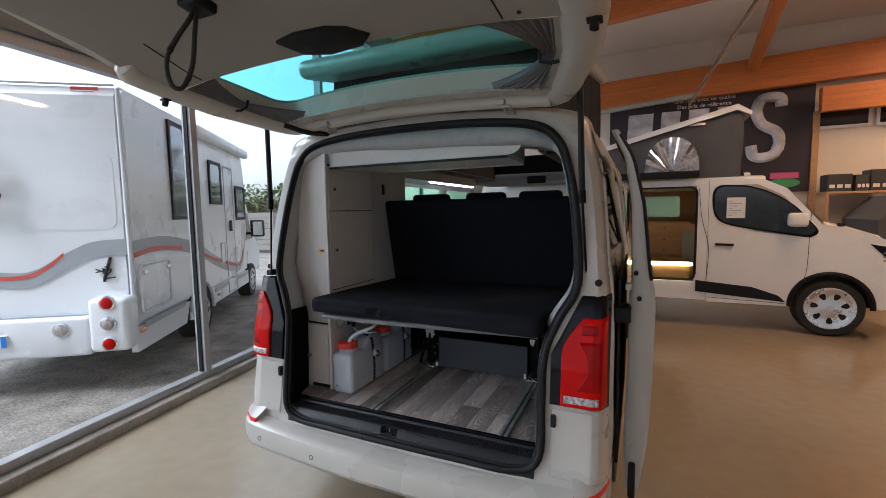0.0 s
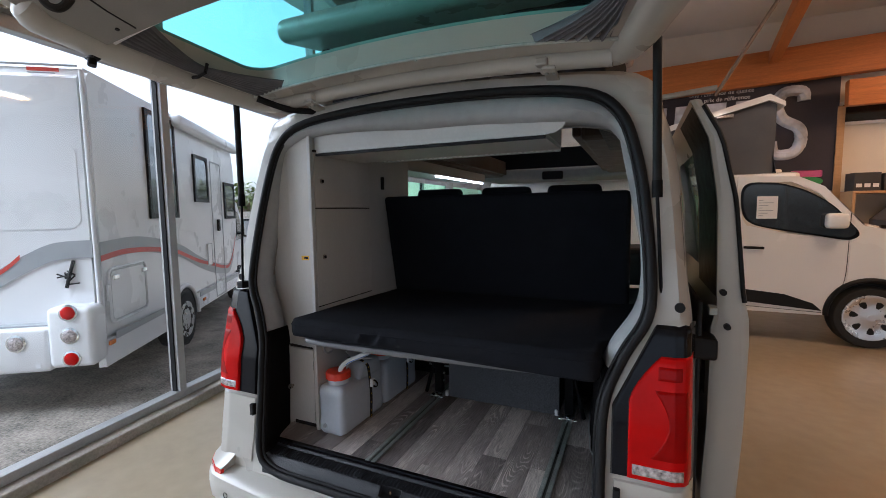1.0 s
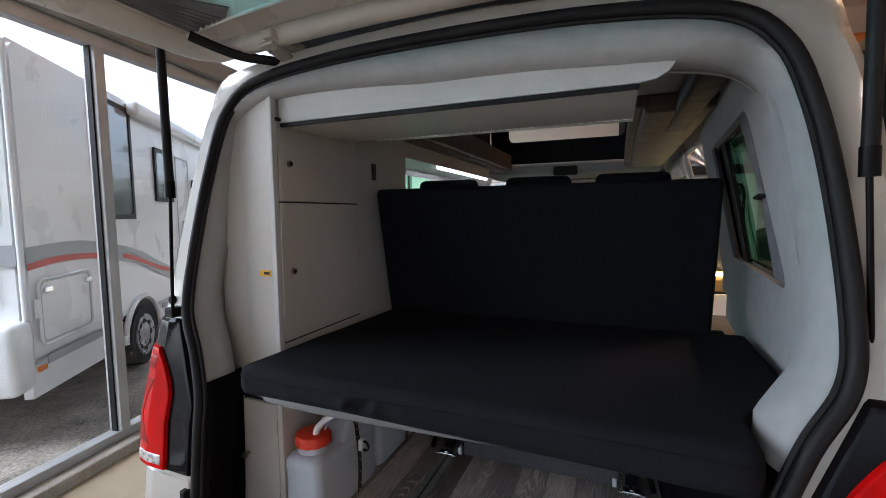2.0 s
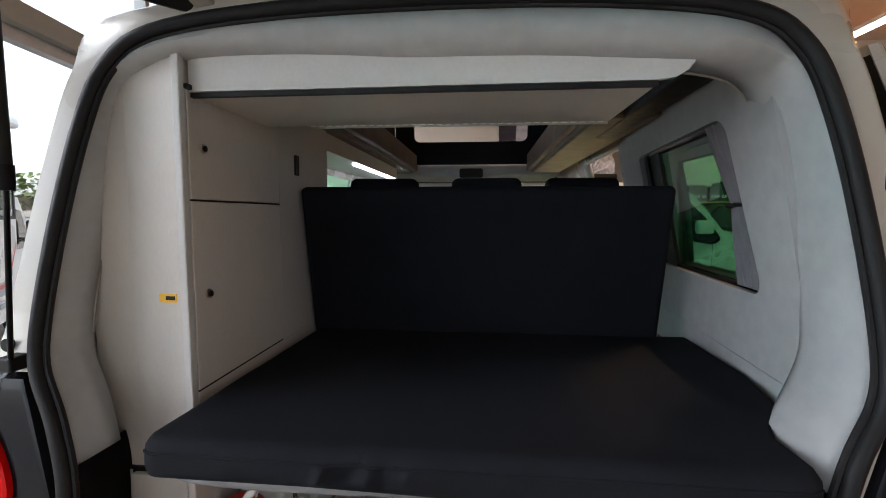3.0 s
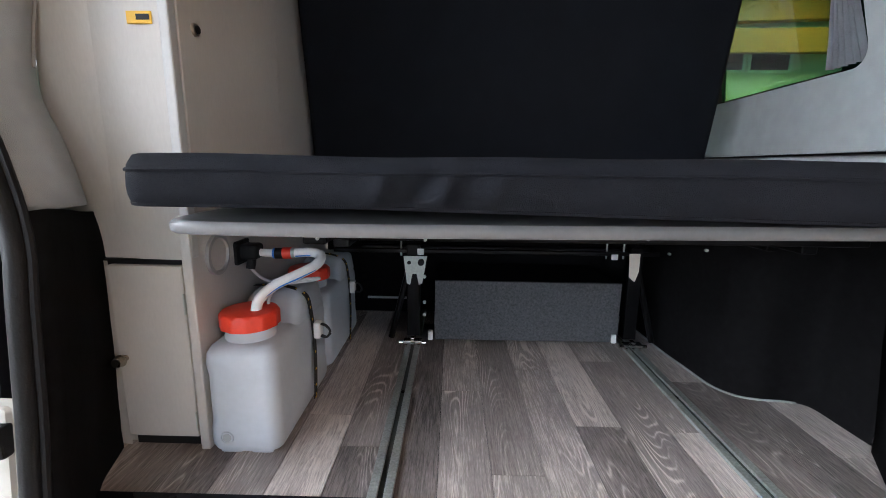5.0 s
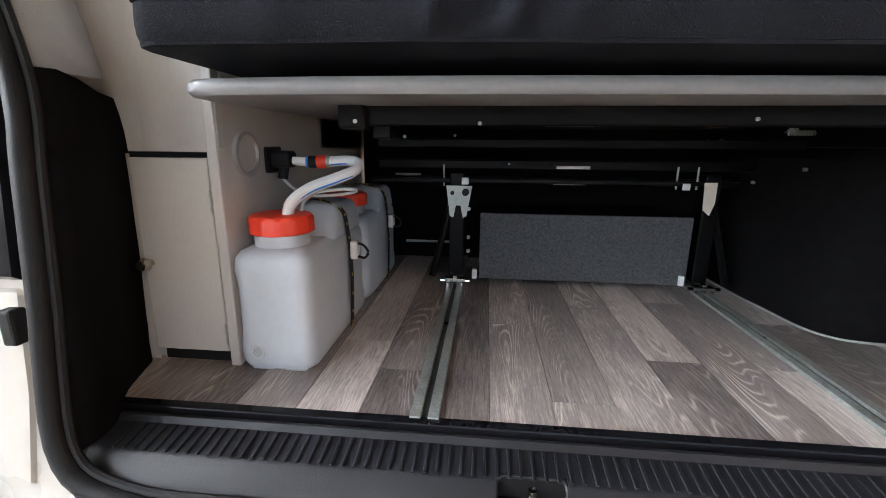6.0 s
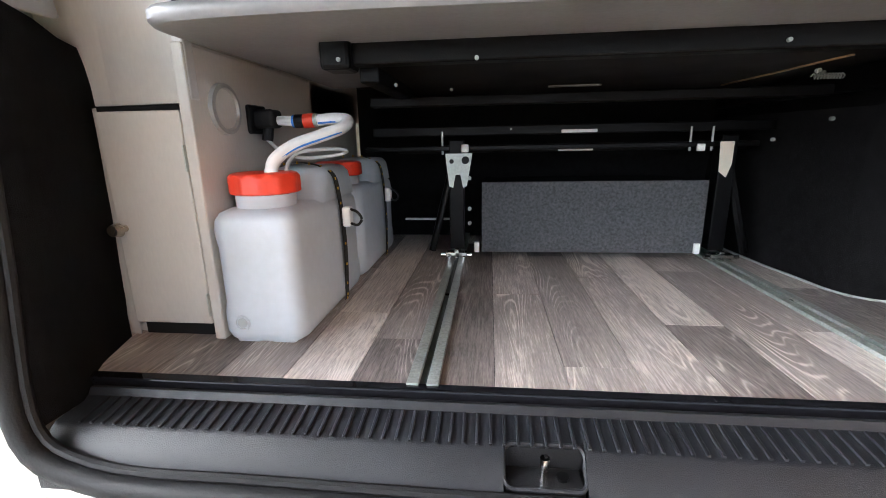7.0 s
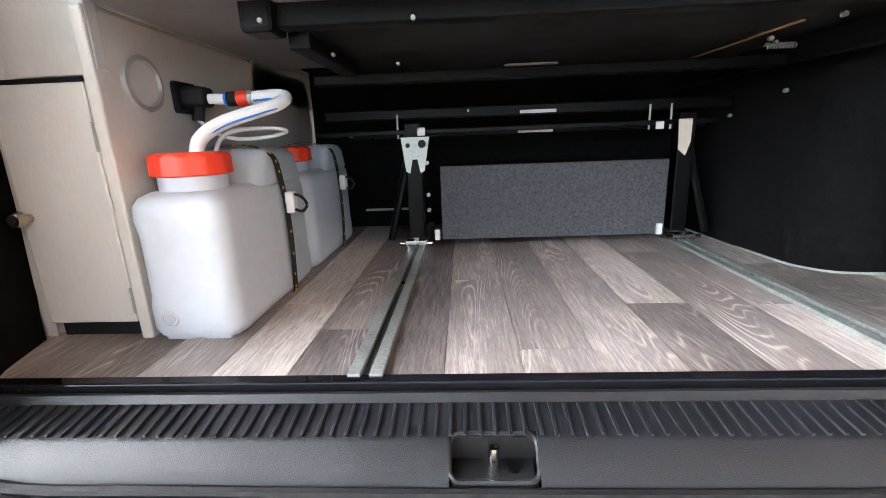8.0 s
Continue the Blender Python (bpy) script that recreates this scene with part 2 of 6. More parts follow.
GREEN_CLEAR = glass("pale_green_pane", (0.72, 0.93, 0.80), 1.2)
PALE_GLAZING = mat("pale_acrylic_glazing", (0.17, 0.19, 0.21), 0.06, 0, 0.3, 2, 0.0, coat=1.0)
CRINKLED = mat("crinkled_film", (0.55, 0.57, 0.62), 0.14, 0.5, 0.5, 14, 0.5, 30, coat=0.6)
PANE = glass("clear_pane", (0.93, 0.95, 0.95))
GREEN_PANE = glass("green_tinted_pane", (0.30, 0.76, 0.76), 1.25)
SIDE_PANE = glass("green_side_pane", (0.10, 0.33, 0.23), 1.2)
SMOKED_PANE = glass("smoked_green_pane", (0.42, 0.78, 0.60), 1.3)
FILM = glass("clear_film_window", (0.85, 0.85, 0.85))


# ---- shape helpers ----
def empty(name, at=(0, 0, 0), rz=0.0):
    o = new(name)
    o.matrix_world = pose(*at, 0, 0, rz)
    o.empty_display_size = 0.1
    return o


def thing(name, label, category, at=(0, 0, 0), rz=0.0, group="", kind=""):
    return tagged(empty(name, at, rz), label, category, group, kind)


def part(name, bm, material, parent=None, label="", smooth=False, angle=40.0):
    """One mesh object out of a bmesh, in its parent's own frame."""
    bmesh.ops.recalc_face_normals(bm, faces=bm.faces[:])
    me = bpy.data.meshes.new(name)
    bm.to_mesh(me)
    bm.free()
    me.materials.append(material)
    if smooth:
        me.polygons.foreach_set("use_smooth", [True] * len(me.polygons))
        me.set_sharp_from_angle(angle=radians(angle))
    ob = new(name, me)
    if parent:
        ob.parent = parent
    if label:
        ob["label"] = label
    return ob


def solid(name, bm, material, label, category, kind="", group="", smooth=False):
    return tagged(part(name, bm, material, None, "", smooth), label, category, group, kind)


def box(x0, x1, y0, y1, z0, z1, r=0.0, seg=2, bm=None, m=None):
    bm = bm or bmesh.new()
    g = bmesh.ops.create_cube(bm, size=1, matrix=Matrix.LocRotScale(((x0 + x1) / 2, (y0 + y1) / 2, (z0 + z1) / 2), None, (abs(x1 - x0), abs(y1 - y0), abs(z1 - z0))))
    vs = g["verts"]
    if r:
        es = list({e for v in vs for e in v.link_edges})
        vs = list({v for f in bmesh.ops.bevel(bm, geom=es, offset=r, segments=seg, affect='EDGES', profile=0.5)["faces"] for v in f.verts} | {v for v in vs if v.is_valid})
    if m is not None:
        bmesh.ops.transform(bm, matrix=m, verts=vs)
    return bm


def rod(a, b, r, r2=None, n=12, bm=None):
    bm = bm or bmesh.new()
    a, b = Vector(a), Vector(b)
    m = Matrix.Translation((a + b) / 2) @ (b - a).to_track_quat('Z', 'Y').to_matrix().to_4x4()
    bmesh.ops.create_cone(bm, cap_ends=True, segments=n, radius1=r, radius2=r if r2 is None else r2, depth=(b - a).length, matrix=m)
    return bm


def smooth_line(pts, n=6, closed=False):
    """Catmull-Rom through points."""
    p = [Vector(q) for q in pts]
    k = len(p)
    out = []
    for i in range(k if closed else k - 1):
        a, b, c, d = (p[(i + j) % k] if closed else p[min(max(i + j, 0), k - 1)] for j in (-1, 0, 1, 2))
        for s in range(n):
            t = s / n
            out.append(0.5 * (2 * b + (c - a) * t + (2 * a - 5 * b + 4 * c - d) * t * t + (3 * b - a - 3 * c + d) * t ** 3))
    if not closed:
        out.append(p[-1])
    return out


def loft(rings, closed=True, caps=False, bm=None):
    bm = bm or bmesh.new()
    rows = [[bm.verts.new(p) for p in ring] for ring in rings]
    n = len(rows[0])
    for a, b in zip(rows, rows[1:]):
        for i in range(n if closed else n - 1):
            j = (i + 1) % n
            bm.faces.new((a[i], a[j], b[j], b[i]))
    if caps:
        bm.faces.new(rows[0])
        bm.faces.new(rows[-1])
    return bm


def sweep(pts, r, n=8, closed=False, flat=1.0, bm=None, up=(0.13, 0.21, 0.97)):
    """A tube along points; flat squeezes the section."""
    pts = [Vector(p) for p in pts]
    k = len(pts)
    rings = []
    up = Vector(up)
    for i, p in enumerate(pts):
        a, b = (pts[i - 1], pts[(i + 1) % k]) if closed else (pts[max(i - 1, 0)], pts[min(i + 1, k - 1)])
        t = (b - a).normalized()
        s = t.cross(up)
        s = s.normalized() if s.length > 1e-3 else Vector((1, 0, 0))
        u = s.cross(t).normalized()
        rings.append([p + r * (math.cos(2 * math.pi * j / n) * s + flat * math.sin(2 * math.pi * j / n) * u) for j in range(n)])
    if closed:
        rings.append(rings[0])
    return loft(rings, True, not closed, bm)


def prism(poly, a, b, axis='x', bm=None):
    """A flat polygon drawn out from a to b along an axis; poly in the two other axes in order."""
    def at(p, q):
        return {'x': (q, p[0], p[1]), 'y': (p[0], q, p[1]), 'z': (p[0], p[1], q)}[axis]
    return loft([[at(p, a) for p in poly], [at(p, b) for p in poly]], True, True, bm)


def rounded(u0, u1, v0, v1, r, n=5):
    out = []
    for cu, cv, s in ((u1 - r, v1 - r, 0), (u0 + r, v1 - r, 90), (u0 + r, v0 + r, 180), (u1 - r, v0 + r, 270)):
        out += [(cu + r * math.cos(radians(s + 90 * i / n)), cv + r * math.sin(radians(s + 90 * i / n))) for i in range(n + 1)]
    return out


def holed(u0, u1, v0, v1, hole, thick, place):
    """A plate with one hole; place(u, v, d) gives the point at depth d."""
    cu, cv = sum(p[0] for p in hole) / len(hole), sum(p[1] for p in hole) / len(hole)
    outer = []
    for u, v in hole:
        du, dv = u - cu, v - cv
        s = min(((u1 - cu) / du if du > 0 else (u0 - cu) / du) if abs(du) > 1e-6 else 1e9, ((v1 - cv) / dv if dv > 0 else (v0 - cv) / dv) if abs(dv) > 1e-6 else 1e9)
        outer.append([cu + s * du, cv + s * dv])
    for c in ((u0, v0), (u1, v0), (u0, v1), (u1, v1)):
        best = min(outer, key=lambda o: (o[0] - c[0]) ** 2 + (o[1] - c[1]) ** 2)
        best[0], best[1] = c
    rings = [[place(u, v, 0) for u, v in outer], [place(u, v, 0) for u, v in hole], [place(u, v, thick) for u, v in hole], [place(u, v, thick) for u, v in outer]]
    rings.append(rings[0])
    return loft(rings)



def quad(pts, bm=None):
    bm = bm or bmesh.new()
    bm.faces.new([bm.verts.new(p) for p in pts])
    return bm


def pane(name, pts, material, parent, label=""):
    p = part(name, quad(pts), material, parent, label)
    p.visible_shadow = False
    return p


def lerp_table(table, v):
    if v <= table[0][0]:
        return table[0][1]
    for (a, wa), (b, wb) in zip(table, table[1:]):
        if v <= b:
            return wa + (wb - wa) * (v - a) / (b - a)
    return table[-1][1]


# ---- showroom and yard ----
solid("floor", box(-2.75, 14, -9, 11, -0.2, 0.0), CONCRETE, "polished beige concrete showroom floor with soft reflections", "floor", "structure")
solid("ground", box(-160, -2.751, -160, 160, -0.40, -0.16), ASPHALT, "worn grey asphalt yard outside the showroom", "ground", "structure")

# the glazed front stands on a line that turns slightly from the van's axis
front = thing("window_1", "tall showroom glazing in grey aluminium frames", "window", kind="structure")
front.matrix_world = pose(-2.67, 0.94, 0, 0, 0, 9.0)
part("kerb", box(-0.16, 0.14, -9, 9, -0.25, 0.07, 0.01), KERB, front)
part("bottom_frame", box(-0.045, 0.045, -9, 9, 0.071, 0.13, 0.004), ALU, front)
part("top_frame", box(-0.045, 0.045, -9, 9, 2.62, 2.70, 0.004), ALU, front)
ys = [-9, -7.6, -4.8, -2.0, 0.0, 2.2, 4.4, 6.6, 9]
for y in ys[1:-1]:
    post = part("mullion", box(-0.05, 0.05, y - 0.032, y + 0.032, 0.131, 2.619, 0.004), ALU, front)
    part("gasket", box(-0.02, 0.02, y - 0.042, y - 0.0325, 0.131, 2.619), RUBBER, post)
    part("upper_post", box(-0.05, 0.05, y - 0.032, y + 0.032, 2.84, 4.4), ALU, front)
for a, b in zip(ys, ys[1:]):
    pane("pane", [(0, a + 0.03, 0.12), (0, b - 0.03, 0.12), (0, b - 0.03, 2.63), (0, a + 0.03, 2.63)], PANE, front)
    pane("upper_pane", [(0, a + 0.03, 2.84), (0, b - 0.03, 2.84), (0, b - 0.03, 4.4), (0, a + 0.03, 4.4)], PANE, front)
part("fascia", box(-0.12, 0.12, -9, 9, 2.701, 2.839), TAUPE, front, "brown painted fascia")
part("upper_frame", box(-0.05, 0.05, -9, 9, 4.4, 4.9), ALU, front)

solid("wall_north", box(-5, 14, 8.6, 8.8, -0.2, 6), WALL, "cream painted showroom back wall", "wall", "structure")
solid("wall_east", box(13, 13.2, -9, 8.59, -0.2, 6), WALL, "cream painted showroom side wall", "wall", "structure")
# unseen wall behind the camera; assumed glazing added to bring daylight into the van
south = thing("wall_south", "unseen cream showroom wall with assumed wide glazing to let in daylight", "wall", kind="structure")
part("wall_below", box(-5, 13, -9.2, -9, -0.2, 0.25), WALL, south)
part("wall_above", box(-5, 13, -9.2, -9, 3.6, 6), WALL, south)
for x in (-5, -2.3, 0.4, 3.1, 5.8, 8.5, 11.2):
    part("mullion", box(x, x + 0.08, -9.15, -9.05, 0.25, 3.6), ALU, south)
for x in (-4.92, -2.22, 0.48, 3.18, 5.88, 8.58):
    pane("pane", [(x, -9.1, 0.25), (x + 2.62, -9.1, 0.25), (x + 2.62, -9.1, 3.6), (x, -9.1, 3.6)], PANE, south)
solid("ceiling", box(-4.4, 13, -9, 8.59, 4.9, 5.05), CEILING, "cream showroom ceiling boards", "ceiling", "structure")


def beam(a, b, w, h, name="timber_beam", material=TIMBER):
    a, b = Vector(a), Vector(b)
    bm = box(-(b - a).length / 2, (b - a).length / 2, -w / 2, w / 2, -h / 2, h / 2, 0.006)
    o = solid(name, bm, material, "orange glued-laminated timber roof beam", "beam", "structure", "roof beams")
    o.matrix_world = Matrix.Translation((a + b) / 2) @ (b - a).to_track_quat('X', 'Z').to_matrix().to_4x4()
    return o


beam((-3, 8.45, 3.86), (12, 8.45, 4.38), 0.2, 0.58)
beam((3.9, 8.2, 3.44), (12, 8.2, 3.55), 0.16, 0.42)
beam((-3, 5.0, 4.22), (12, 5.0, 5.2), 0.2, 0.55)
beam((2.90, 8.3, 4.2), (2.45, 2.0, 4.95), 0.16, 0.20)
beam((-3, 1.0, 4.45), (12, 1.0, 4.90), 0.2, 0.5)
beam((-3, -4.0, 4.45), (12, -4.0, 4.90), 0.2, 0.5)
solid("tie_rod", rod((1.60, 5.05, 2.95), (2.5, 5.05, 4.50), 0.022), BRANCH, "slanting grey steel tie rod under the roof", "tie rod", "structure")
solid("conduit", rod((0.2, 7.9, 3.55), (2.0, 7.9, 3.70), 0.05), STEEL, "grey steel conduit near the back wall", "conduit", "structure")

for x, y, w in ((3.6, 3.4, 30), (6.0, 6.6, 50), (10.0, -3.5, 30), (3.0, -5.5, 12)):
    lamp = thing("ceiling_light", "long white ceiling light fitting", "ceiling light", group="ceiling lights")
    part("housing", box(x - 0.1, x + 0.1, y - 0.8, y + 0.8, 4.45, 4.52, 0.01), WHITE_PAINT, lamp)
    part("tube", box(x - 0.06, x + 0.06, y - 0.75, y + 0.75, 4.43, 4.449), TUBE, lamp)
    for dy in (-0.6, 0.6):
        part("hanger", rod((x, y + dy, 4.51), (x, y + dy, 4.92), 0.006), STEEL, lamp)
    area_lamp("ceiling_lamp", (x, y, 4.40), (x, y, 0), 0.3, 1.6, w, WARM)

# back wall: banner, high windows, shelf with cartons
ban = thing("advertising_banner", "dark advertising banner with large silver letters shapes on the wall", "banner")
part("cloth", box(0.40, 3.92, 8.53, 8.545, 1.85, 3.84), BANNER, ban)


def text_on(body, size, at, material, parent, name):
    c = bpy.data.curves.new(name, "FONT")
    c.body, c.size, c.extrude = body, size, 0.002
    c.align_x = 'LEFT'
    o = new(name, c)
    o.data.materials.append(material)
    o.parent = parent
    o.matrix_local = pose(*at, 90, 0, 0)
    return o


text_on("Une référence de qualité", 0.105, (1.62, 8.525, 3.70), PRINT_WHITE, ban, "slogan_line")
text_on("Des prix de référence", 0.105, (1.68, 8.525, 3.585), PRINT_WHITE, ban, "slogan_line")
# plain silver shapes in place of the name
for x0, x1 in ((0.72, 1.25), (1.35, 1.75), (1.85, 2.25), (2.35, 2.68)):
    part("silver_shape", prism([(x0, 2.5), (x1 - 0.05, 2.5), (x1, 3.55), (x0 + 0.05, 3.55)], 8.522, 8.529, 'y'), SILVER, ban)
S = [(3.42, 3.45), (3.38, 3.62), (3.12, 3.62), (3.03, 3.40), (3.12, 3.15), (3.36, 2.98), (3.40, 2.72), (3.28, 2.54), (3.02, 2.54), (2.96, 2.75)]
part("silver_shape", sweep([(p[0], 8.526, p[1]) for p in smooth_line([(a, b, 0) for a, b in S], 5)], 0.10, 8, False, 1.0), SILVER, ban, smooth=True)
part("logo_oval", loft([[(3.52 + 0.24 * math.cos(a), y, 2.02 + 0.09 * math.sin(a)) for a in np.linspace(0, 6.283, 25)[:-1]] for y in (8.522, 8.529)], True, True), GREEN, ban)
part("logo_bar", box(3.29, 3.74, 8.521, 8.529, 2.10, 2.22, 0.02), PINK, ban)

for i, (x0, x1) in enumerate(((3.98, 4.70), (4.85, 5.6), (5.75, 6.5))):
    w = thing("high_window", "dark high window in the back wall", "window", kind="structure")
    part("window_frame", holed(x0 - 0.05, x1 + 0.05, 2.98, 3.38, rounded(x0, x1, 3.03, 3.33, 0.005, 2), 0.04, lambda u, v, d: (u, 8.595 - d, v)), PRINT_WHITE, w)
    part("pane", box(x0, x1, 8.585, 8.592, 3.03, 3.33), DARK_GLASS, w)
solid("timber_post", box(3.90, 4.0, 8.5, 8.599, 0.0, 3.3), OAK, "slim timber post by the banner", "post", "structure")
shelf = thing("wall_shelf", "low wooden shelf unit against the back wall", "shelf", (4.0, 8.0, 0))
part("top_board", box(0, 2.2, 0, 0.5, 1.78, 1.82, 0.004), OAK, shelf)
for x in (0.0, 1.08, 2.16):
    part("upright", box(x, x + 0.04, 0, 0.5, 0.0, 1.78), OAK, shelf)
for x0, w, h in ((4.02, 0.34, 0.30), (4.40, 0.18, 0.28), (4.60, 0.40, 0.36), (5.1, 0.4, 0.33)):
    c = thing("carton", "dark printed carton on the wall shelf", "box", (x0, 8.05, 1.82), group="cartons")
    part("carton_body", box(0, w, 0, 0.35, 0, h, 0.006), CARD, c)
    for k in range(3):
        part("label_bar", box(0.03 + k * w / 3.2, 0.03 + (k + 0.7) * w / 3.2, -0.004, 0.0, 0.06, 0.12), PRINT_WHITE, c)
cover = thing("covered_trailer", "box trailer under a dark grey canvas cover", "trailer", (4.3, 6.9, 0))
part("cover", prism([(0, 0.5), (0, 1.35), (0.35, 1.72), (2.6, 1.72), (2.6, 0.5)], 0, 1.3, 'y'), CANVAS_GREY, cover)
for x in (0.5, 2.0):
    part("trailer_wheel", rod((x, 0.02, 0.3), (x, 0.18, 0.3), 0.3, n=24), TYRE, cover, smooth=True)
part("chassis", box(0.05, 2.55, 0.05, 1.25, 0.38, 0.5), BLACK_STEEL, cover)

# ---- camper van ----
van = thing("camper_van", "light grey camper van with open tailgate and raised roof", "van")
YO = [(0.44, -0.075), (0.52, -0.055), (0.64, -0.032), (0.95, 0.0), (1.30, 0.085), (1.7, 0.155), (2.03, 0.20), (2.2, 0.22)]


def yo(z):
    return lerp_table(YO, z)


HALF = [  # opening edge, body edge
    (0.0, 0.505, 0.0, 0.455), (0.35, 0.507, 0.40, 0.455), (0.58, 0.515, 0.82, 0.445), (0.672, 0.585, 0.957, 0.52), (0.678, 0.80, 0.960, 0.80),
    (0.685, 1.0, 0.963, 1.0), (0.735, 1.14, 0.958, 1.14), (0.795, 1.25, 0.948, 1.25), (0.805, 1.36, 0.925, 1.36), (0.785, 1.58, 0.895, 1.58),
    (0.755, 1.75, 0.865, 1.75), (0.705, 1.88, 0.83, 1.88), (0.60, 1.955, 0.76, 2.01), (0.35, 1.99, 0.40, 2.055), (0.0, 2.0, 0.0, 2.075)]
FULL = HALF + [(-a, b, -c, d) for a, b, c, d in HALF[-2:0:-1]]
EDGE = [(p[0], p[1]) for p in smooth_line([(a, b, 0) for a, b, c, d in FULL], 5, True)]
BODY = [(p[0] if p[0] < 0.87 else 0.87 + (p[0] - 0.87) * 0.6, p[1]) for p in smooth_line([(c, d, 0) for a, b, c, d in FULL], 5, True)]
NORMAL = []
for i in range(len(EDGE)):
    a, b = EDGE[i - 1], EDGE[(i + 1) % len(EDGE)]
    t = Vector((b[0] - a[0], b[1] - a[1])).normalized()
    NORMAL.append((t[1], -t[0]))


FREE_EDGE = sorted((z, x) for x, z in EDGE if x > 0.5 and z > 0.9)


def ring(off, dy, toward=0.0):
    """The opening's outline, moved outwards by off, forwards by dy, and towards the body's outline."""
    out = []
    for (x, z), (nx, nz), (bx, bz) in zip(EDGE, NORMAL, BODY):
        px, pz = x + off * nx, z + off * nz
        px, pz = px + toward * (bx - px), pz + toward * (bz - pz)
        out.append((px, yo(pz) + dy, pz))
    return out


part("rear_frame", loft([ring(-0.01, 0.05), ring(0.0, 0.03), ring(0.01, 0.01), ring(0.03, 0.006), ring(0.0, 0.006, 0.7), ring(0, 0.03, 0.92), ring(0, 0.08, 1.0), ring(0, 0.17, 1.0)]), PAINT, van, smooth=True)
seal = part("rubber_seal", sweep(ring(0.0, -0.006), 0.015, 10, True, up=(0, 1, 0)), RUBBER, van, "black rubber door seal", smooth=True)
part("seal_lip", sweep(ring(-0.017, -0.001), 0.006, 8, True, up=(0, 1, 0)), BLACK_PLASTIC, seal, smooth=True)

# light grey lining of the upper pillars, dark lining below
PILLAR_IN = [(1.10, 0.052), (1.20, 0.046), (1.35, 0.030), (1.6, 0.022), (1.9, 0.03)]


def ring_at(p, inward, dy):
    """A point of the free side's pillar trim: on the opening's edge, moved inwards and forwards."""
    x = lerp_table(FREE_EDGE, p[2])
    return (x - inward, yo(p[2]) + dy, p[2])


def lining_ring(off, dy):
    """The furniture side is lined thinner than the free side."""
    out = []
    for a, b in zip(ring(off, dy), ring(off * 0.3, dy * 0.8)):
        w = min(1.0, max(0.0, (a[0] + 0.55) / 0.5))
        x, y, z = (w * p + (1 - w) * q for p, q in zip(a, b))
        right = min(1.0, max(0.0, (a[0] - 0.50) / 0.15)) * min(1.0, max(0.0, (1.90 - a[2]) / 0.12))
        if right > 0:
            inward, depth = lerp_table(PILLAR_IN, a[2]), dy * 1.75
            keep_in = inward * min(1.0, -off / 0.05) * (1.0 if dy < 0.10 else 0.85 if dy < 0.125 else -0.3)
            b = ring_at(a, keep_in, depth)
            x, y, z = (right * p + (1 - right) * q for p, q in zip(b, (x, y, z)))
        drop = min(1.0, max(0.0, (z - 1.85) / 0.07)) * min(1.0, -off / 0.05) * 0.038
        out.append((x, y - drop, z - drop))
    return out


rs_up = [ring(-0.010, 0.004), lining_ring(-0.034, 0.012), lining_ring(-0.056, 0.04), lining_ring(-0.068, 0.08), lining_ring(-0.074, 0.13)]
rs_low = {-1: [ring(-0.014, 0.004), ring(-0.018, 0.03), ring(0.0, 0.08), ring(0.03, 0.14), ring(0.06, 0.23)],
          1: [ring(-0.014, 0.004), ring(-0.018, 0.03), ring(0.0, 0.09), ring(0.05, 0.17), ring(0.115, 0.27)]}
n = len(EDGE)


def lining(name, keep, material, label, rs):
    bm = bmesh.new()
    rows = [[bm.verts.new(p) for p in r] for r in rs]
    for a, b in zip(rows, rows[1:]):
        for i in range(n):
            j = (i + 1) % n
            if keep((EDGE[i][0] + EDGE[j][0]) / 2, (EDGE[i][1] + EDGE[j][1]) / 2):
                bm.faces.new((a[i], a[j], b[j], b[i]))
    bmesh.ops.delete(bm, geom=[v for v in bm.verts if not v.link_faces], context='VERTS')
    o = part(name, bm, material, van, label, smooth=True, angle=60)
    md = o.modifiers.new("thickness", 'SOLIDIFY')
    md.thickness, md.offset = 0.006, -1
    return o


lining("pillar_lining", lambda x, z: z > (1.10 if x > 0 else 1.055), LINING, "light grey felt pillar lining", rs_up)
for s in (1, -1):
    lining("lower_lining", lambda x, z: 0.56 < z <= (1.10 if x > 0 else 1.055) and s * x > 0, CARPET, "black carpet lining", rs_low[s])
for s in (1, -1):
    pts = [p for p in lining_ring(-0.078, 0.125) if p[2] > 1.28 and s * p[0] > 0.2]
    part("lining_seam", sweep(sorted(pts, key=lambda p: math.atan2(p[2] - 1.2, s * p[0])), 0.003, 6), TAUPE, van)

# body sides and roof as a skin with openings
STATIONS = [None, 0.33, 1.02, 1.20, 2.35, 2.50, 3.30, 3.6, 4.5]


def body_keep(k, x, z):
    if z > 2.0:
        return k in (0, 1, 6, 7) or (abs(x) > 0.62)
    if z < 0.50:
        return True
    glazed = 1.33 < z < 1.80
    if glazed and (k == 1 or (k == 2 and x > 0)):
        return False
    if k == 3:
        return not (x > 0 and 0.55 < z < 1.9) and not glazed
    if k in (5, 6) and glazed:
        return False
    if k == 7:
        return z < 1.2
    return True


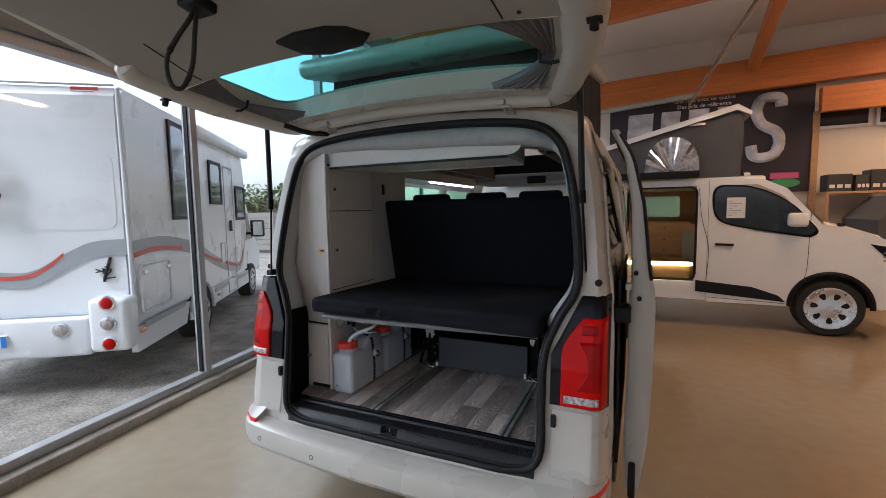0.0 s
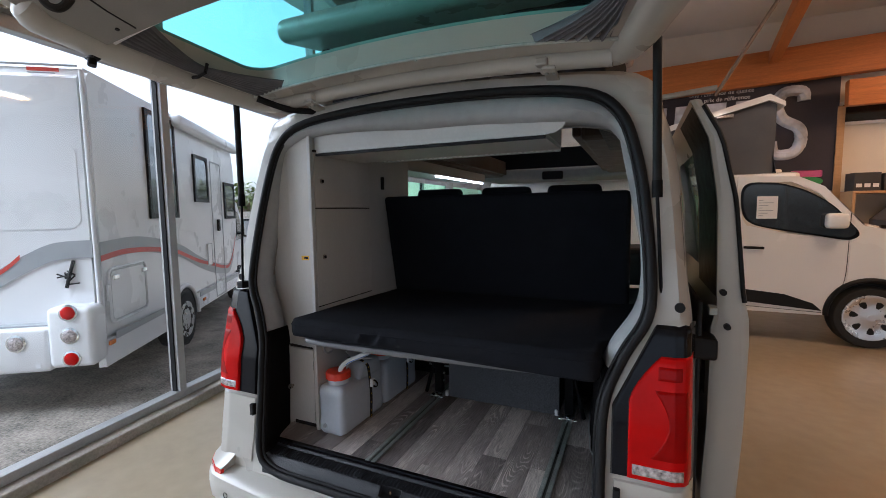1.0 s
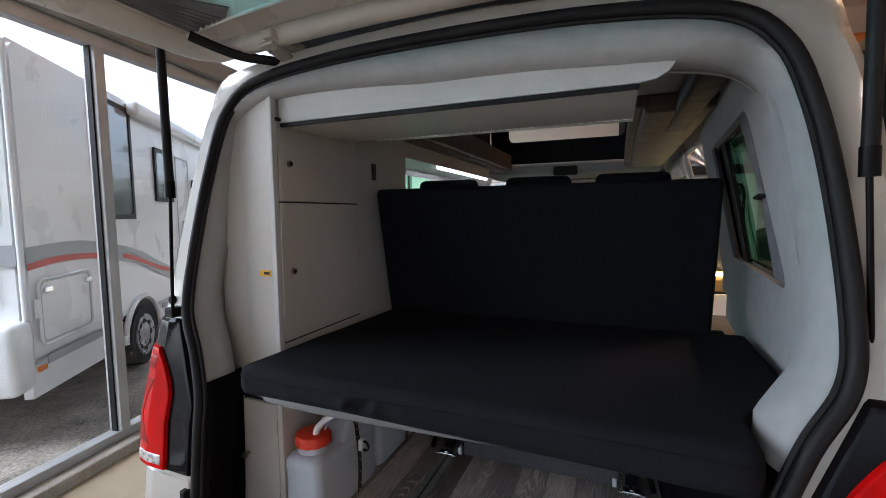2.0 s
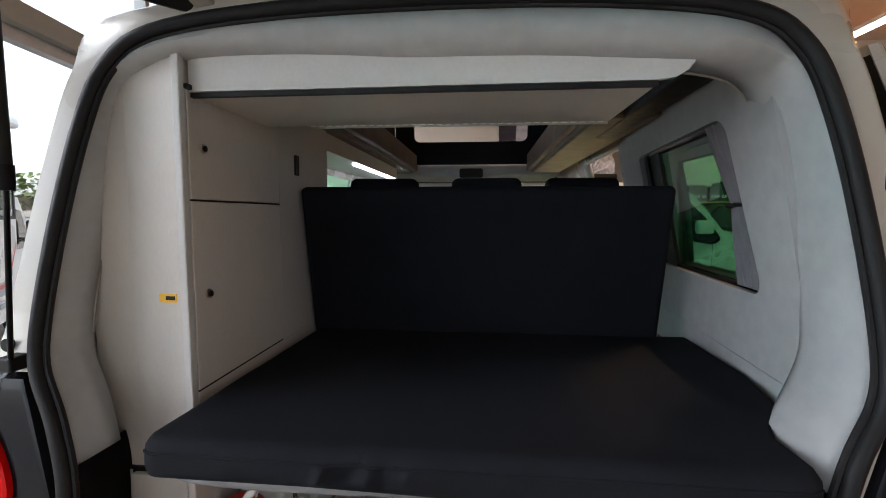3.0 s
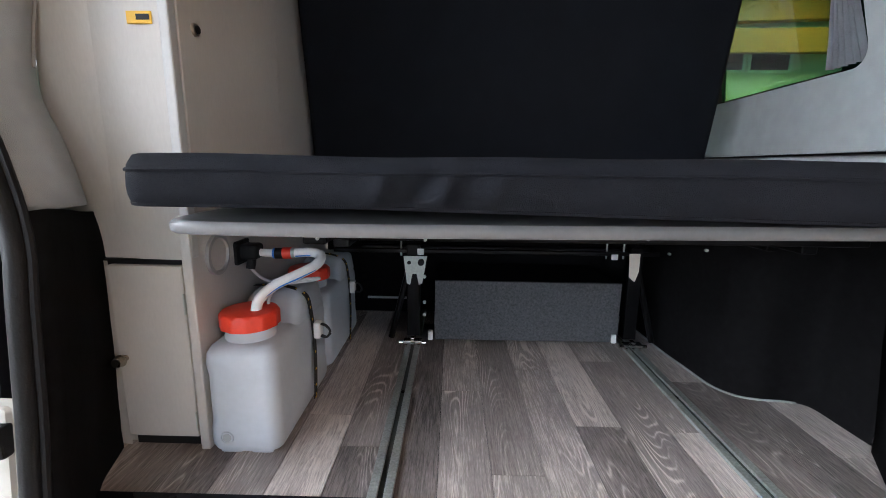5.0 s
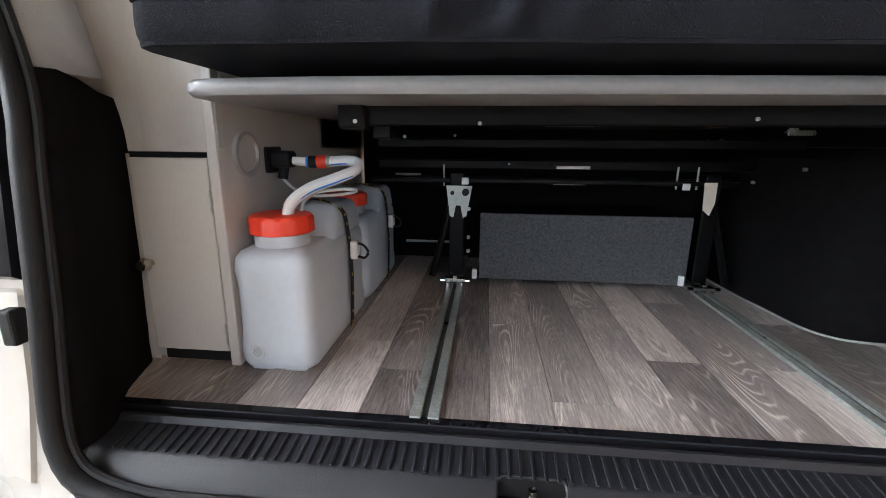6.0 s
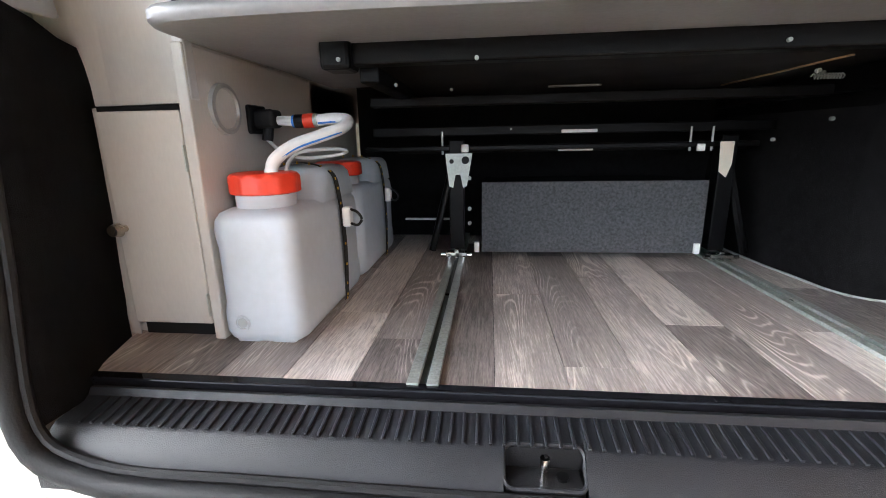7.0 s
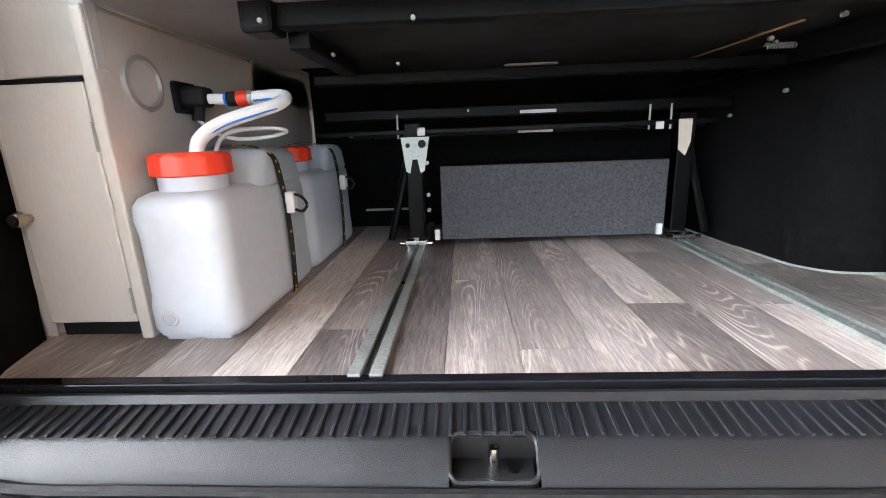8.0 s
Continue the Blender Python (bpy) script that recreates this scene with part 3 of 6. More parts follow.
bm = bmesh.new()
rows = [[bm.verts.new((x, yo(z) + 0.17 if s is None else s, z)) for x, z in BODY] for s in STATIONS]
for k in range(len(STATIONS) - 1):
    for i in range(n):
        j = (i + 1) % n
        if body_keep(k, (BODY[i][0] + BODY[j][0]) / 2, (BODY[i][1] + BODY[j][1]) / 2):
            bm.faces.new((rows[k][i], rows[k][j], rows[k + 1][j], rows[k + 1][i]))
bmesh.ops.delete(bm, geom=[v for v in bm.verts if not v.link_faces], context='VERTS')
shell = part("body_shell", bm, PAINT, van, smooth=True)
md = shell.modifiers.new("thickness", 'SOLIDIFY')
md.thickness, md.offset = 0.02, 0
for s in (1, -1):
    for y0, y1 in ((2.48, 3.62),) + (((0.31, 1.04), (1.18, 2.37)) if s < 0 else ()):
        pane("side_window", [(s * 0.917, y0, 1.34), (s * 0.917, y1, 1.34), (s * 0.85, y1, 1.82), (s * 0.85, y0, 1.82)], SMOKED_PANE, van, "dark green privacy glass")
pane("windscreen", [(-0.88, 4.45, 1.15), (0.88, 4.45, 1.15), (0.80, 3.58, 1.97), (-0.80, 3.58, 1.97)], PANE, van)
part("dashboard", box(-0.88, 0.88, 3.7, 4.4, 0.75, 1.15, 0.05), BLACK_PLASTIC, van)
part("underbody", box(-0.90, 0.90, 0.1, 4.4, 0.28, 0.455), BLACK_PLASTIC, van)
for s in (1, -1):
    for y in (0.95, 3.95):
        w = part("wheel", rod((s * 0.70, y, 0.34), (s * 0.93, y, 0.34), 0.34, n=36), TYRE, van, smooth=True)
        part("rim", rod((s * 0.92, y, 0.34), (s * 0.938, y, 0.34), 0.21, n=24), RIM, w)


# interior linings
def right_wall(u, v, d):
    return (0.81 + 0.08 * (u - 0.44) - 0.21 * max(0.0, v - 1.36) + (0.02 if v < 1.178 else 0.0) + d, u, v)


WINDOW = [(u + 0.055 * (v - 1.36) / 0.455 * (1.28 - u) / 0.85, v) for u, v in rounded(0.425, 1.28, 1.36, 1.815, 0.05)]
part("side_lining", holed(0.26, 1.60, 1.178, 1.93, WINDOW, 0.05, right_wall), LINING, van, "light grey felt side lining", smooth=True)
side_win = part("side_window", sweep([right_wall(u, v, 0.035) for u, v in WINDOW], 0.014, 8, True), BLACK_GLOSS, van, "side window with dark frame", smooth=True)
pane("window_glass", [right_wall(0.41, 1.825, 0.04), right_wall(1.30, 1.825, 0.04), right_wall(1.30, 1.35, 0.04), right_wall(0.41, 1.35, 0.04)], SIDE_PANE, side_win, "green tinted privacy glass")
part("lower_side_lining", loft([[right_wall(u, v, 0.0) for u in np.linspace(0.26, 1.60, 10)] for v in (1.03, 1.10, 1.172)] + [[right_wall(u, 1.172, -0.012) for u in np.linspace(0.26, 1.60, 10)]], False), LINING, van, "light grey felt ledge below the window")
part("lining_joint", sweep([right_wall(u, 1.176, 0.004) for u in np.linspace(0.28, 1.3, 8)], 0.003, 6), BLACK_PLASTIC, van)
part("window_pillar", loft([[right_wall(u, v, d) for v in (1.35, 1.6, 1.82)] for u, d in ((1.08, 0.036), (1.08, 0.022), (1.19, 0.022), (1.19, 0.036))], False), BLACK_PLASTIC, van, "black window pillar")
part("headliner", box(-0.72, 0.72, 0.24, 0.90, 1.972, 1.985), LINING, van)
for s in (1, -1):
    part("roof_rail_lining", box(s * 0.50, s * 0.74, 0.90, 3.4, 1.91, 1.985, 0.02), BROWN_TRIM, van, "dark brown roof rail lining")
    part("roof_edge_trim", box(s * 0.46, s * 0.50, 0.90, 3.0, 1.93, 2.06, 0.008), BROWN_TRIM, van, "brown trim round the roof opening")
rail = part("grab_rail", sweep([(0.625, 0.86, 1.944), (0.625, 1.0, 1.945), (0.625, 1.2, 1.945), (0.625, 1.36, 1.945)], 0.011, 8, False, 0.5), CHROME, van, "bright metal rail")
part("rail_groove", sweep([(0.645, 0.88, 1.938), (0.645, 1.34, 1.938)], 0.003, 6), STEEL, rail)
part("roof_edge_channel", box(0.60, 0.70, 0.33, 1.34, 1.905, 1.965, 0.02, 3), BLACK_PLASTIC, van, "dark channel above the side window", smooth=True)
part("cab_header", box(-0.74, 0.74, 3.0, 3.6, 1.88, 1.985, 0.03, 3), LINING, van)
part("mirror_console", box(-0.10, 0.10, 2.97, 3.02, 1.87, 1.95, 0.015), BLACK_PLASTIC, van)

# wheel housing and lower side lining
arch = [(0.25, 0.80), (0.33, 0.796), (0.395, 0.79), (0.415, 0.75), (0.422, 0.69), (0.44, 0.645), (0.49, 0.612), (0.60, 0.598), (0.75, 0.582), (1.3, 0.56)]
line = smooth_line([(x, y, 0) for y, x in arch], 4)
part("wheel_housing", loft([[(p[0], p[1], 0.574) for p in line], [(p[0] + 0.004, p[1], 0.60) for p in line], [(p[0] + 0.02, p[1], 0.95) for p in line], [(min(0.82, p[0] + 0.10), p[1], 1.035) for p in line], [(0.85, p[1], 1.04) for p in line]], False), CARPET, van, "black carpet wheel housing", smooth=True)
part("housing_trim", sweep([(p[0] - 0.004, p[1], 0.5785) for p in line[10:]], 0.003, 6), STEEL, van)

# load floor of planks, with rails
floor_panel = part("load_floor", box(-0.80, 0.82, 0.066, 2.6, 0.53, 0.572), BLACK_PLASTIC, van)

for x in (-0.193, 0.487):
    r = part("floor_rail", box(x - 0.022, x - 0.0055, 0.062, 1.4, 0.5776, 0.585, 0.001), RAIL, van, "galvanised steel seat rail")
    part("rail_lip", box(x + 0.0055, x + 0.022, 0.062, 1.4, 0.5776, 0.585, 0.001), RAIL, r)
    part("rail_slot", box(x - 0.0053, x + 0.0053, 0.062, 1.4, 0.5773, 0.579), RAIL_SLOT, r)
    for y in (0.42, 0.95):
        part("rail_screw", rod((x, y, 0.579), (x, y, 0.582), 0.0045, n=10), BLACK_STEEL, r)

# loading sill of grained plastic
part("floor_edge_strip", box(-0.70, 0.69, 0.049, 0.068, 0.55, 0.582, 0.002), BLACK_GLOSS, van, "black edge strip with small screws")
prof = [(0.048, 0.50), (0.048, 0.568), (0.040, 0.576), (0.034, 0.5765), (0.028, 0.568), (-0.020, 0.561), (-0.026, 0.558), (-0.048, 0.534), (-0.056, 0.516), (-0.056, 0.48), (0.0, 0.47)]
bm = prism(prof, -0.655, -0.088, 'x')
prism(prof, 0.003, 0.655, 'x', bm)
low_prof = [(0.048, 0.50), (0.048, 0.568), (0.040, 0.576), (0.034, 0.5765), (0.028, 0.568), (-0.012, 0.562), (-0.014, 0.530), (-0.050, 0.512), (-0.056, 0.516), (-0.056, 0.48), (0.0, 0.47)]
prism(low_prof, -0.088, 0.003, 'x', bm)
sill = part("sill_trim", bm, SILL_PLASTIC, van, "black grained plastic loading sill", smooth=True, angle=25)
rib_mesh = None
for i in range(80):
    x = -0.62 + 0.0157 * i
    if rib_mesh is None:
        o = part("rib", box(-0.002, 0.002, -0.024, 0.024, -0.0022, 0.0013, 0.0007, 1), SILL_PLASTIC, sill)
        rib_mesh = o.data
    else:
        o = new("rib", rib_mesh)
        o.parent = sill
    o.matrix_local = pose(x, 0.002, 0.566, 8.3, 0, 0)
# lock in its recess; wide black base and added back wall paint its shade
part("lock_base", box(-0.086, 0.001, -0.048, -0.0145, 0.518, 0.5315, 0.003), BLACK_PLASTIC, sill)
part("lock_wall", box(-0.086, 0.001, -0.0165, -0.0145, 0.53, 0.557, 0.0005), BLACK_PLASTIC, sill)
part("lock_bolt", rod((-0.022, -0.032, 0.531), (-0.022, -0.032, 0.535), 0.007, n=12), BLACK_STEEL, sill)
part("lock_frame", sweep([(p[0], p[1] + 0.003, 0.5585 + (p[1] + 0.02) * 0.9) for p in rounded(-0.088, 0.003, -0.052, -0.018, 0.01, 4)], 0.003, 6, True), SILL_PLASTIC, sill, smooth=True)
part("lock_pin", rod((-0.042, -0.030, 0.531), (-0.042, -0.030, 0.556), 0.0055, n=16), CHROME, sill)

# bumper
bump = [(0.05, 0.482), (-0.03, 0.474), (-0.10, 0.457), (-0.122, 0.449), (-0.132, 0.440), (-0.137, 0.425), (-0.140, 0.385), (-0.136, 0.345), (-0.115, 0.315), (-0.07, 0.295), (0.05, 0.29)]
rings = []
for k in range(61):
    a = -1 + 2 * k / 60
    e = max(0.0, abs(a) - 0.84) / 0.16
    x = math.copysign(1.0 * (abs(a) if e == 0 else 0.84 + 0.16 * math.sin(e * math.pi / 2)), a)
    back = 0.035 * a * a + 0.20 * (1 - math.cos(e * math.pi / 2))
    rings.append([(x, y + back - 0.02, z + 0.034 * a * a) for y, z in bump])
bumper = part("rear_bumper", loft(rings, True, True), PAINT, van, smooth=True, angle=28)
for x in (-0.78, -0.42, 0.42, 0.78):
    yc, zc = -0.1605 + 0.035 * x * x, 0.385 + 0.034 * x * x
    part("parking_sensor", sweep([(x + 0.011 * math.cos(a), yc, zc + 0.011 * math.sin(a)) for a in np.linspace(0, 6.283, 21)[:-1]], 0.0014, 6, True), BLACK_PLASTIC, bumper, "round parking sensor")
for s in (1, -1):
    # corner block above the bumper, with its strip reflector
    pts = []
    for a in (0.83, 0.86, 0.90, 0.93, 0.96, 0.985):
        e = max(0.0, a - 0.84) / 0.16
        pts.append((s * (a if e == 0 else 0.84 + 0.16 * math.sin(e * math.pi / 2)), 0.035 * a * a + 0.20 * (1 - math.cos(e * math.pi / 2)), 0.034 * a * a))
    block = part("corner_block", loft([[(p[0], p[1] - 0.138, 0.436 + p[2]), (p[0], p[1] - 0.136, 0.472 + p[2]), (p[0] * 0.985, p[1] - 0.12, 0.485 + p[2]), (p[0] * 0.965, p[1] - 0.02, 0.545 + p[2]), (p[0] * 0.93, p[1] + 0.03, 0.545 + p[2]), (p[0] * 0.95, p[1] + 0.02, 0.45 + p[2])] for p in pts], True, True), PAINT, bumper, smooth=True, angle=25)
    part("reflector", loft([[(p[0] * 1.001, p[1] - 0.1415, 0.444 + p[2]), (p[0] * 1.001, p[1] - 0.140, 0.468 + p[2]), (p[0] * 0.99, p[1] - 0.13, 0.468 + p[2]), (p[0] * 0.99, p[1] - 0.13, 0.444 + p[2])] for p in pts], True, True), RED_REFLECTOR, block, "red strip reflector", smooth=True, angle=30)

for o in [bumper] + list(bumper.children_recursive):
    for v in o.data.vertices:
        if v.co.x > 0.80:
            v.co.x = 0.80 + (v.co.x - 0.80) * 0.68

# tail lights with dark surround
SIDE = [(0.60, 0.006), (0.87, 0.006), (0.915, 0.018), (0.94, 0.04), (0.957, 0.08), (0.966, 0.15)]


def lens(left, x1, z0, z1, lift, s, cols=36, rows_n=40):
    """A curved shell on the rear corner, from x = left(z) to x1."""
    bm = bmesh.new()
    grid = []
    for j in range(rows_n + 1):
        z = z0 + (z1 - z0) * j / rows_n
        row = []
        for i in range(cols + 1):
            x = left(z) + (x1 - left(z)) * i / cols
            e = min(min(i, cols - i) / 1.5, min(j, rows_n - j) / 1.5, 1.0)
            row.append(bm.verts.new((s * (x + (0.006 if i == cols else 0) + (0.004 * max(0.0, (x - 0.86) / 0.10) if s < 0 else 0.0)), yo(z) + lerp_table(SIDE, x if s < 0 or x < 0.87 else 0.87 + (x - 0.87) / 0.6) - lift * math.sqrt(max(0.0, 1 - (1 - e) ** 2)) + 0.004, z)))
        grid.append(row)
    for a, b in zip(grid, grid[1:]):
        for i in range(cols):
            bm.faces.new((a[i], a[i + 1], b[i + 1], b[i]))
    return bm


for s in (1, -1):
    x1 = 0.922 if s > 0 else 0.964
    xi = 0.748 if s > 0 else 0.795
    light = part("tail_light", lens(lambda z: 0.705 if z < 1.0 else 0.705 + 0.115 * (z - 1.0) / 0.24, x1, 0.797, 1.24, 0.020, s), BLACK_GLOSS, van, "red and clear tail light", smooth=True)
    part("red_lens", lens(lambda z: xi if z < 1.02 else xi + 0.09 * ((z - 1.02) / 0.14) ** 1.5, x1 - 0.008, 0.804, 1.16, 0.032, s), RED_LENS, light, smooth=True)
    part("lamp_chamber", lens(lambda z: xi + 0.055 + 0.05 * math.sin((z - 0.875) * 15.7), x1 - 0.014, 0.868, 1.075, 0.0335, s, 24, 24), DARK_RED_LENS, light, smooth=True)
    part("lamp_chamber", lens(lambda z: xi + 0.075, x1 - 0.03, 1.085, 1.135, 0.0335, s, 24, 10), DARK_RED_LENS, light, smooth=True)
    part("clear_lens", lens(lambda z: xi + 0.012, x1 - 0.022, 0.822, 0.858, 0.0345, s, 30, 10), CLEAR_LENS, light, smooth=True)
    part("quarter_panel", lens(lambda z: 0.712, x1 + 0.002, 0.515, 0.791, 0.010, s), PAINT, van, smooth=True)
    part("panel_clip", box(s * 0.715, s * 0.735, -0.035, 0.0, 0.715, 0.765, 0.004), BLACK_PLASTIC, van)
    part("body_plug", rod((s * 0.88, 0.082, 1.29), (s * 0.88, 0.105, 1.29), 0.014, n=20), BLACK_PLASTIC, van)
    ys = 0.10 if s > 0 else 0.05
    strut = part("gas_strut", rod((s * 0.80, ys - 0.012, 2.06), (s * 0.812, ys, 1.615), 0.0125, n=16), BLACK_PLASTIC, van, "black gas strut", smooth=True)
    part("strut_collar", rod((s * 0.811, ys, 1.66), (s * 0.8125, ys, 1.61), 0.0145, n=16), BLACK_STEEL, strut, smooth=True)
    part("strut_rod", rod((s * 0.812, ys, 1.62), (s * 0.835, ys + 0.002, 1.27), 0.005), BLACK_STEEL, strut)
    part("strut_joint", box(s * 0.83, s * 0.865, ys - 0.005, ys + 0.05, 1.245, 1.275, 0.004), BLACK_PLASTIC, strut)
    hinge = part("tailgate_hinge", box(s * 0.47 - 0.02, s * 0.47 + 0.02, 0.10, 0.24, 2.035, 2.06, 0.006), PAINT, van)
    part("hinge_bolt", rod((s * 0.47, 0.14, 2.03), (s * 0.47, 0.14, 2.038), 0.01), STEEL, hinge)

# tailgate, swung up: local -y runs from the hinge to the free end
HALF_GATE = [(0.0, 0.66), (0.04, 0.76), (0.12, 0.80), (0.25, 0.85), (0.40, 0.905), (0.60, 0.935), (0.78, 0.945), (0.84, 0.90), (0.92, 0.86), (1.30, 0.84)]


def gate_at(u, v, d):
    return (u / 0.6 * lerp_table(HALF_GATE, v), -v, d)


hole = rounded(-0.505, 0.505, 0.14, 0.605, 0.07, 8)
gate = part("tailgate", holed(-0.6, 0.6, 0.02, 1.28, hole, 0.10, gate_at), PAINT, van, "open tailgate seen from below", smooth=True)
gate.matrix_local = pose(0, 0.19, 2.082, -10, 0, 0)
bv = gate.modifiers.new("soft_edges", 'BEVEL')
bv.width, bv.segments = 0.025, 3
pane("gate_glass", [(-0.76, -0.08, 0.088), (0.76, -0.08, 0.088), (0.87, -0.66, 0.088), (-0.87, -0.66, 0.088)], GREEN_PANE, gate, "green tinted rear window")
for s in (1, -1):
    # the side frame swells towards the free end and stops in a rounded lobe
    rings = []
    for v in np.linspace(0.03, 0.86, 30):
        e = min(1.0, (0.86 - v) / 0.05)
        w = (0.05 + 0.035 * v) * math.sqrt(max(0.02, 1 - (1 - e) ** 2))
        h = (0.034 + 0.045 * max(0.0, v - 0.3)) * math.sqrt(max(0.02, 1 - (1 - e) ** 2))
        c = lerp_table(HALF_GATE, v) - 0.055 - 0.02 * v
        rings.append([(s * (c + w * math.cos(q)), -v, 0.006 + h * math.sin(q)) for q in np.linspace(0, 6.283, 17)[:-1]])
    part("side_frame", loft(rings, True, True), PAINT, gate, smooth=True)
part("hinge_frame", sweep(smooth_line([(-0.68, -0.05, -0.008), (-0.4, -0.035, -0.012), (0, -0.03, -0.014), (0.4, -0.035, -0.012), (0.68, -0.05, -0.008)], 5), 0.03, 12), PAINT, gate, smooth=True)
trim = part("gate_trim", holed(-0.565, 0.565, 0.625, 1.26, rounded(-0.05, 0.05, 1.20, 1.24, 0.012, 3), 0.020, lambda u, v, d: (u / 0.6 * lerp_table(HALF_GATE, v), -v, d - 0.024)), TAUPE, gate, "taupe inner tailgate trim", smooth=True)
for sx in (1, -1):
    part("trim_seam", sweep([(sx * 0.645, -0.64, -0.0245), (sx * 0.64, -0.72, -0.0245), (sx * 0.60, -0.90, -0.0245)], 0.003, 6), BLACK_PLASTIC, trim)
    part("trim_clip", rod((sx * 0.70, -0.66, -0.022), (sx * 0.70, -0.66, -0.028), 0.006, n=10), BLACK_PLASTIC, trim)
part("curtain_rail", sweep([(-0.80 + 0.08 * k, -0.612 - 0.02 * (1 - (k / 10 - 1) ** 2), -0.010) for k in range(21)], 0.008), PRINT_WHITE, gate)
part("lower_curtain_rail", sweep([(-0.70 + 0.07 * k, -0.138, -0.004) for k in range(21)], 0.006), STEEL, gate)
part("rail_bolt", rod((0.05, -0.137, -0.008), (0.05, -0.137, -0.014), 0.005, n=10), STEEL, gate)
part("grip_recess", loft([[(x * g + 0.05 * (1 - g), -(y * g + 0.675 * (1 - g)), z) for x, y in ((-0.145, 0.735), (-0.05, 0.755), (0.08, 0.752), (0.15, 0.728), (0.205, 0.668), (0.15, 0.625), (0.0, 0.608), (-0.10, 0.64))] for g, z in ((1.0, -0.020), (0.97, -0.036), (0.86, -0.040))], True, True), BLACK_PLASTIC, gate, "black grip", smooth=True)
for s in (1, -1):
    rings = []
    for i in range(41):
        t = i / 40
        v = 0.145 + 0.46 * t
        k = abs(t - 0.48)
        w = 0.042 + (0.62 if s > 0 else 0.22) * k * k + 0.10 * k
        edge = lerp_table(HALF_GATE, v) * 0.842 - 0.004
        rings.append([(s * (edge - w * q), -v, -0.004 + (0.004 + 0.020 * k) * math.sin(q * 46 + 4 * t + 0.6 * math.sin(9 * q)) + 0.014 * q) for q in np.linspace(0, 1, 64)])
    part("curtain", loft(rings, False), CURTAIN, gate, "gathered grey curtain", smooth=True, angle=180)
    part("curtain_tie", sweep([(s * 0.765, -0.365, -0.014), (s * 0.735, -0.365, -0.020), (s * 0.70, -0.365, -0.014), (s * 0.695, -0.365, 0.02)], 0.006), BLACK_PLASTIC, gate)
    stop = part("rubber_stop", rod((s * 0.90, -0.62, -0.035), (s * 0.90, -0.62, -0.066), 0.013), BLACK_PLASTIC, gate)
    part("stop_base", box(s * 0.90 - 0.022, s * 0.90 + 0.022, -0.635, -0.605, -0.045, -0.036, 0.004), BLACK_PLASTIC, stop)
    if s < 0:
        part("hose_boot", sweep(smooth_line([(s * 0.66, -0.16, -0.03), (s * 0.60, -0.06, -0.045), (s * 0.545, 0.01, -0.04), (s * 0.50, 0.06, -0.035)], 6), 0.013), BLACK_PLASTIC, gate, smooth=True)
    arm = part("hinge_arm", box(s * 0.49 - 0.022, s * 0.49 + 0.022, -0.06, 0.05, -0.046, -0.034, 0.004), PAINT, gate)
    for dx in (-0.01, 0.012):
        part("hinge_screw", rod((s * 0.49 + dx, -0.03, -0.046), (s * 0.49 + dx, -0.03, -0.051), 0.005, n=10), STEEL, arm)
STRAP_X, STRAP_Y, DROP = -0.20, -0.985, 0.285
sp = [(STRAP_X + 0.604 * q, STRAP_Y + 0.797 * q, -0.02 - DROP * z) for q, z in ((0.0, 0.0), (-0.012, 0.2), (-0.040, 0.45), (-0.060, 0.68), (-0.058, 0.84), (-0.045, 0.96), (-0.030, 1.0), (-0.014, 0.97), (-0.002, 0.84), (0.004, 0.67), (0.001, 0.40), (0.0, 0.15), (0.0, 0.0))]
part("pull_strap", sweep(smooth_line(sp, 4), 0.0085, 8, False, 0.8), STRAP, gate, "black pull strap", smooth=True)
part("strap_anchor", box(STRAP_X - 0.04, STRAP_X + 0.04, STRAP_Y - 0.04, STRAP_Y + 0.04, -0.055, -0.02, 0.008), BLACK_PLASTIC, gate)


def bend(o):
    """Curve a tailgate part in plan, its ends hanging lower than its middle."""
    bm = bmesh.new()
    bm.from_mesh(o.data)
    for k in range(-9, 10):
        bmesh.ops.bisect_plane(bm, geom=bm.verts[:] + bm.edges[:] + bm.faces[:], plane_co=(k * 0.1, 0, 0), plane_no=(1, 0, 0))
    for v in bm.verts:
        v.co.z -= 0.08 * (abs(v.co.x) / 0.87) ** 2.2 * (1.0 - 0.5 * min(1.0, max(0.0, -v.co.y / 0.85)))
    bm.to_mesh(o.data)
    bm.free()


for o in [gate] + list(gate.children_recursive):
    if o.type == 'MESH':
        bend(o)

# sliding door, pushed back along the side
DOOR_X = [(0.33, 1.045), (0.55, 1.075), (0.85, 1.09), (1.15, 1.094), (1.22, 1.092), (1.30, 1.075), (1.6, 1.045), (1.8, 1.0), (1.92, 0.935)]
DOOR_T = [(0.33, 0.06), (0.6, 0.10), (1.2, 0.105), (1.28, 0.075), (1.92, 0.03)]
outer, inner = [], []
zs = np.linspace(0.33, 1.92, 40)
bm = bmesh.new()
rings = []
for y in (0.29, 0.30, 0.40, 1.35, 1.45):
    c = 0.012 if y == 0.29 else 0.0
    rings.append([(lerp_table(DOOR_X, z) - c, y, z) for z in zs] + [(lerp_table(DOOR_X, z) - lerp_table(DOOR_T, z) + c, y, z) for z in zs[::-1]])
m = len(zs)
rows = [[bm.verts.new(p) for p in r] for r in rings]
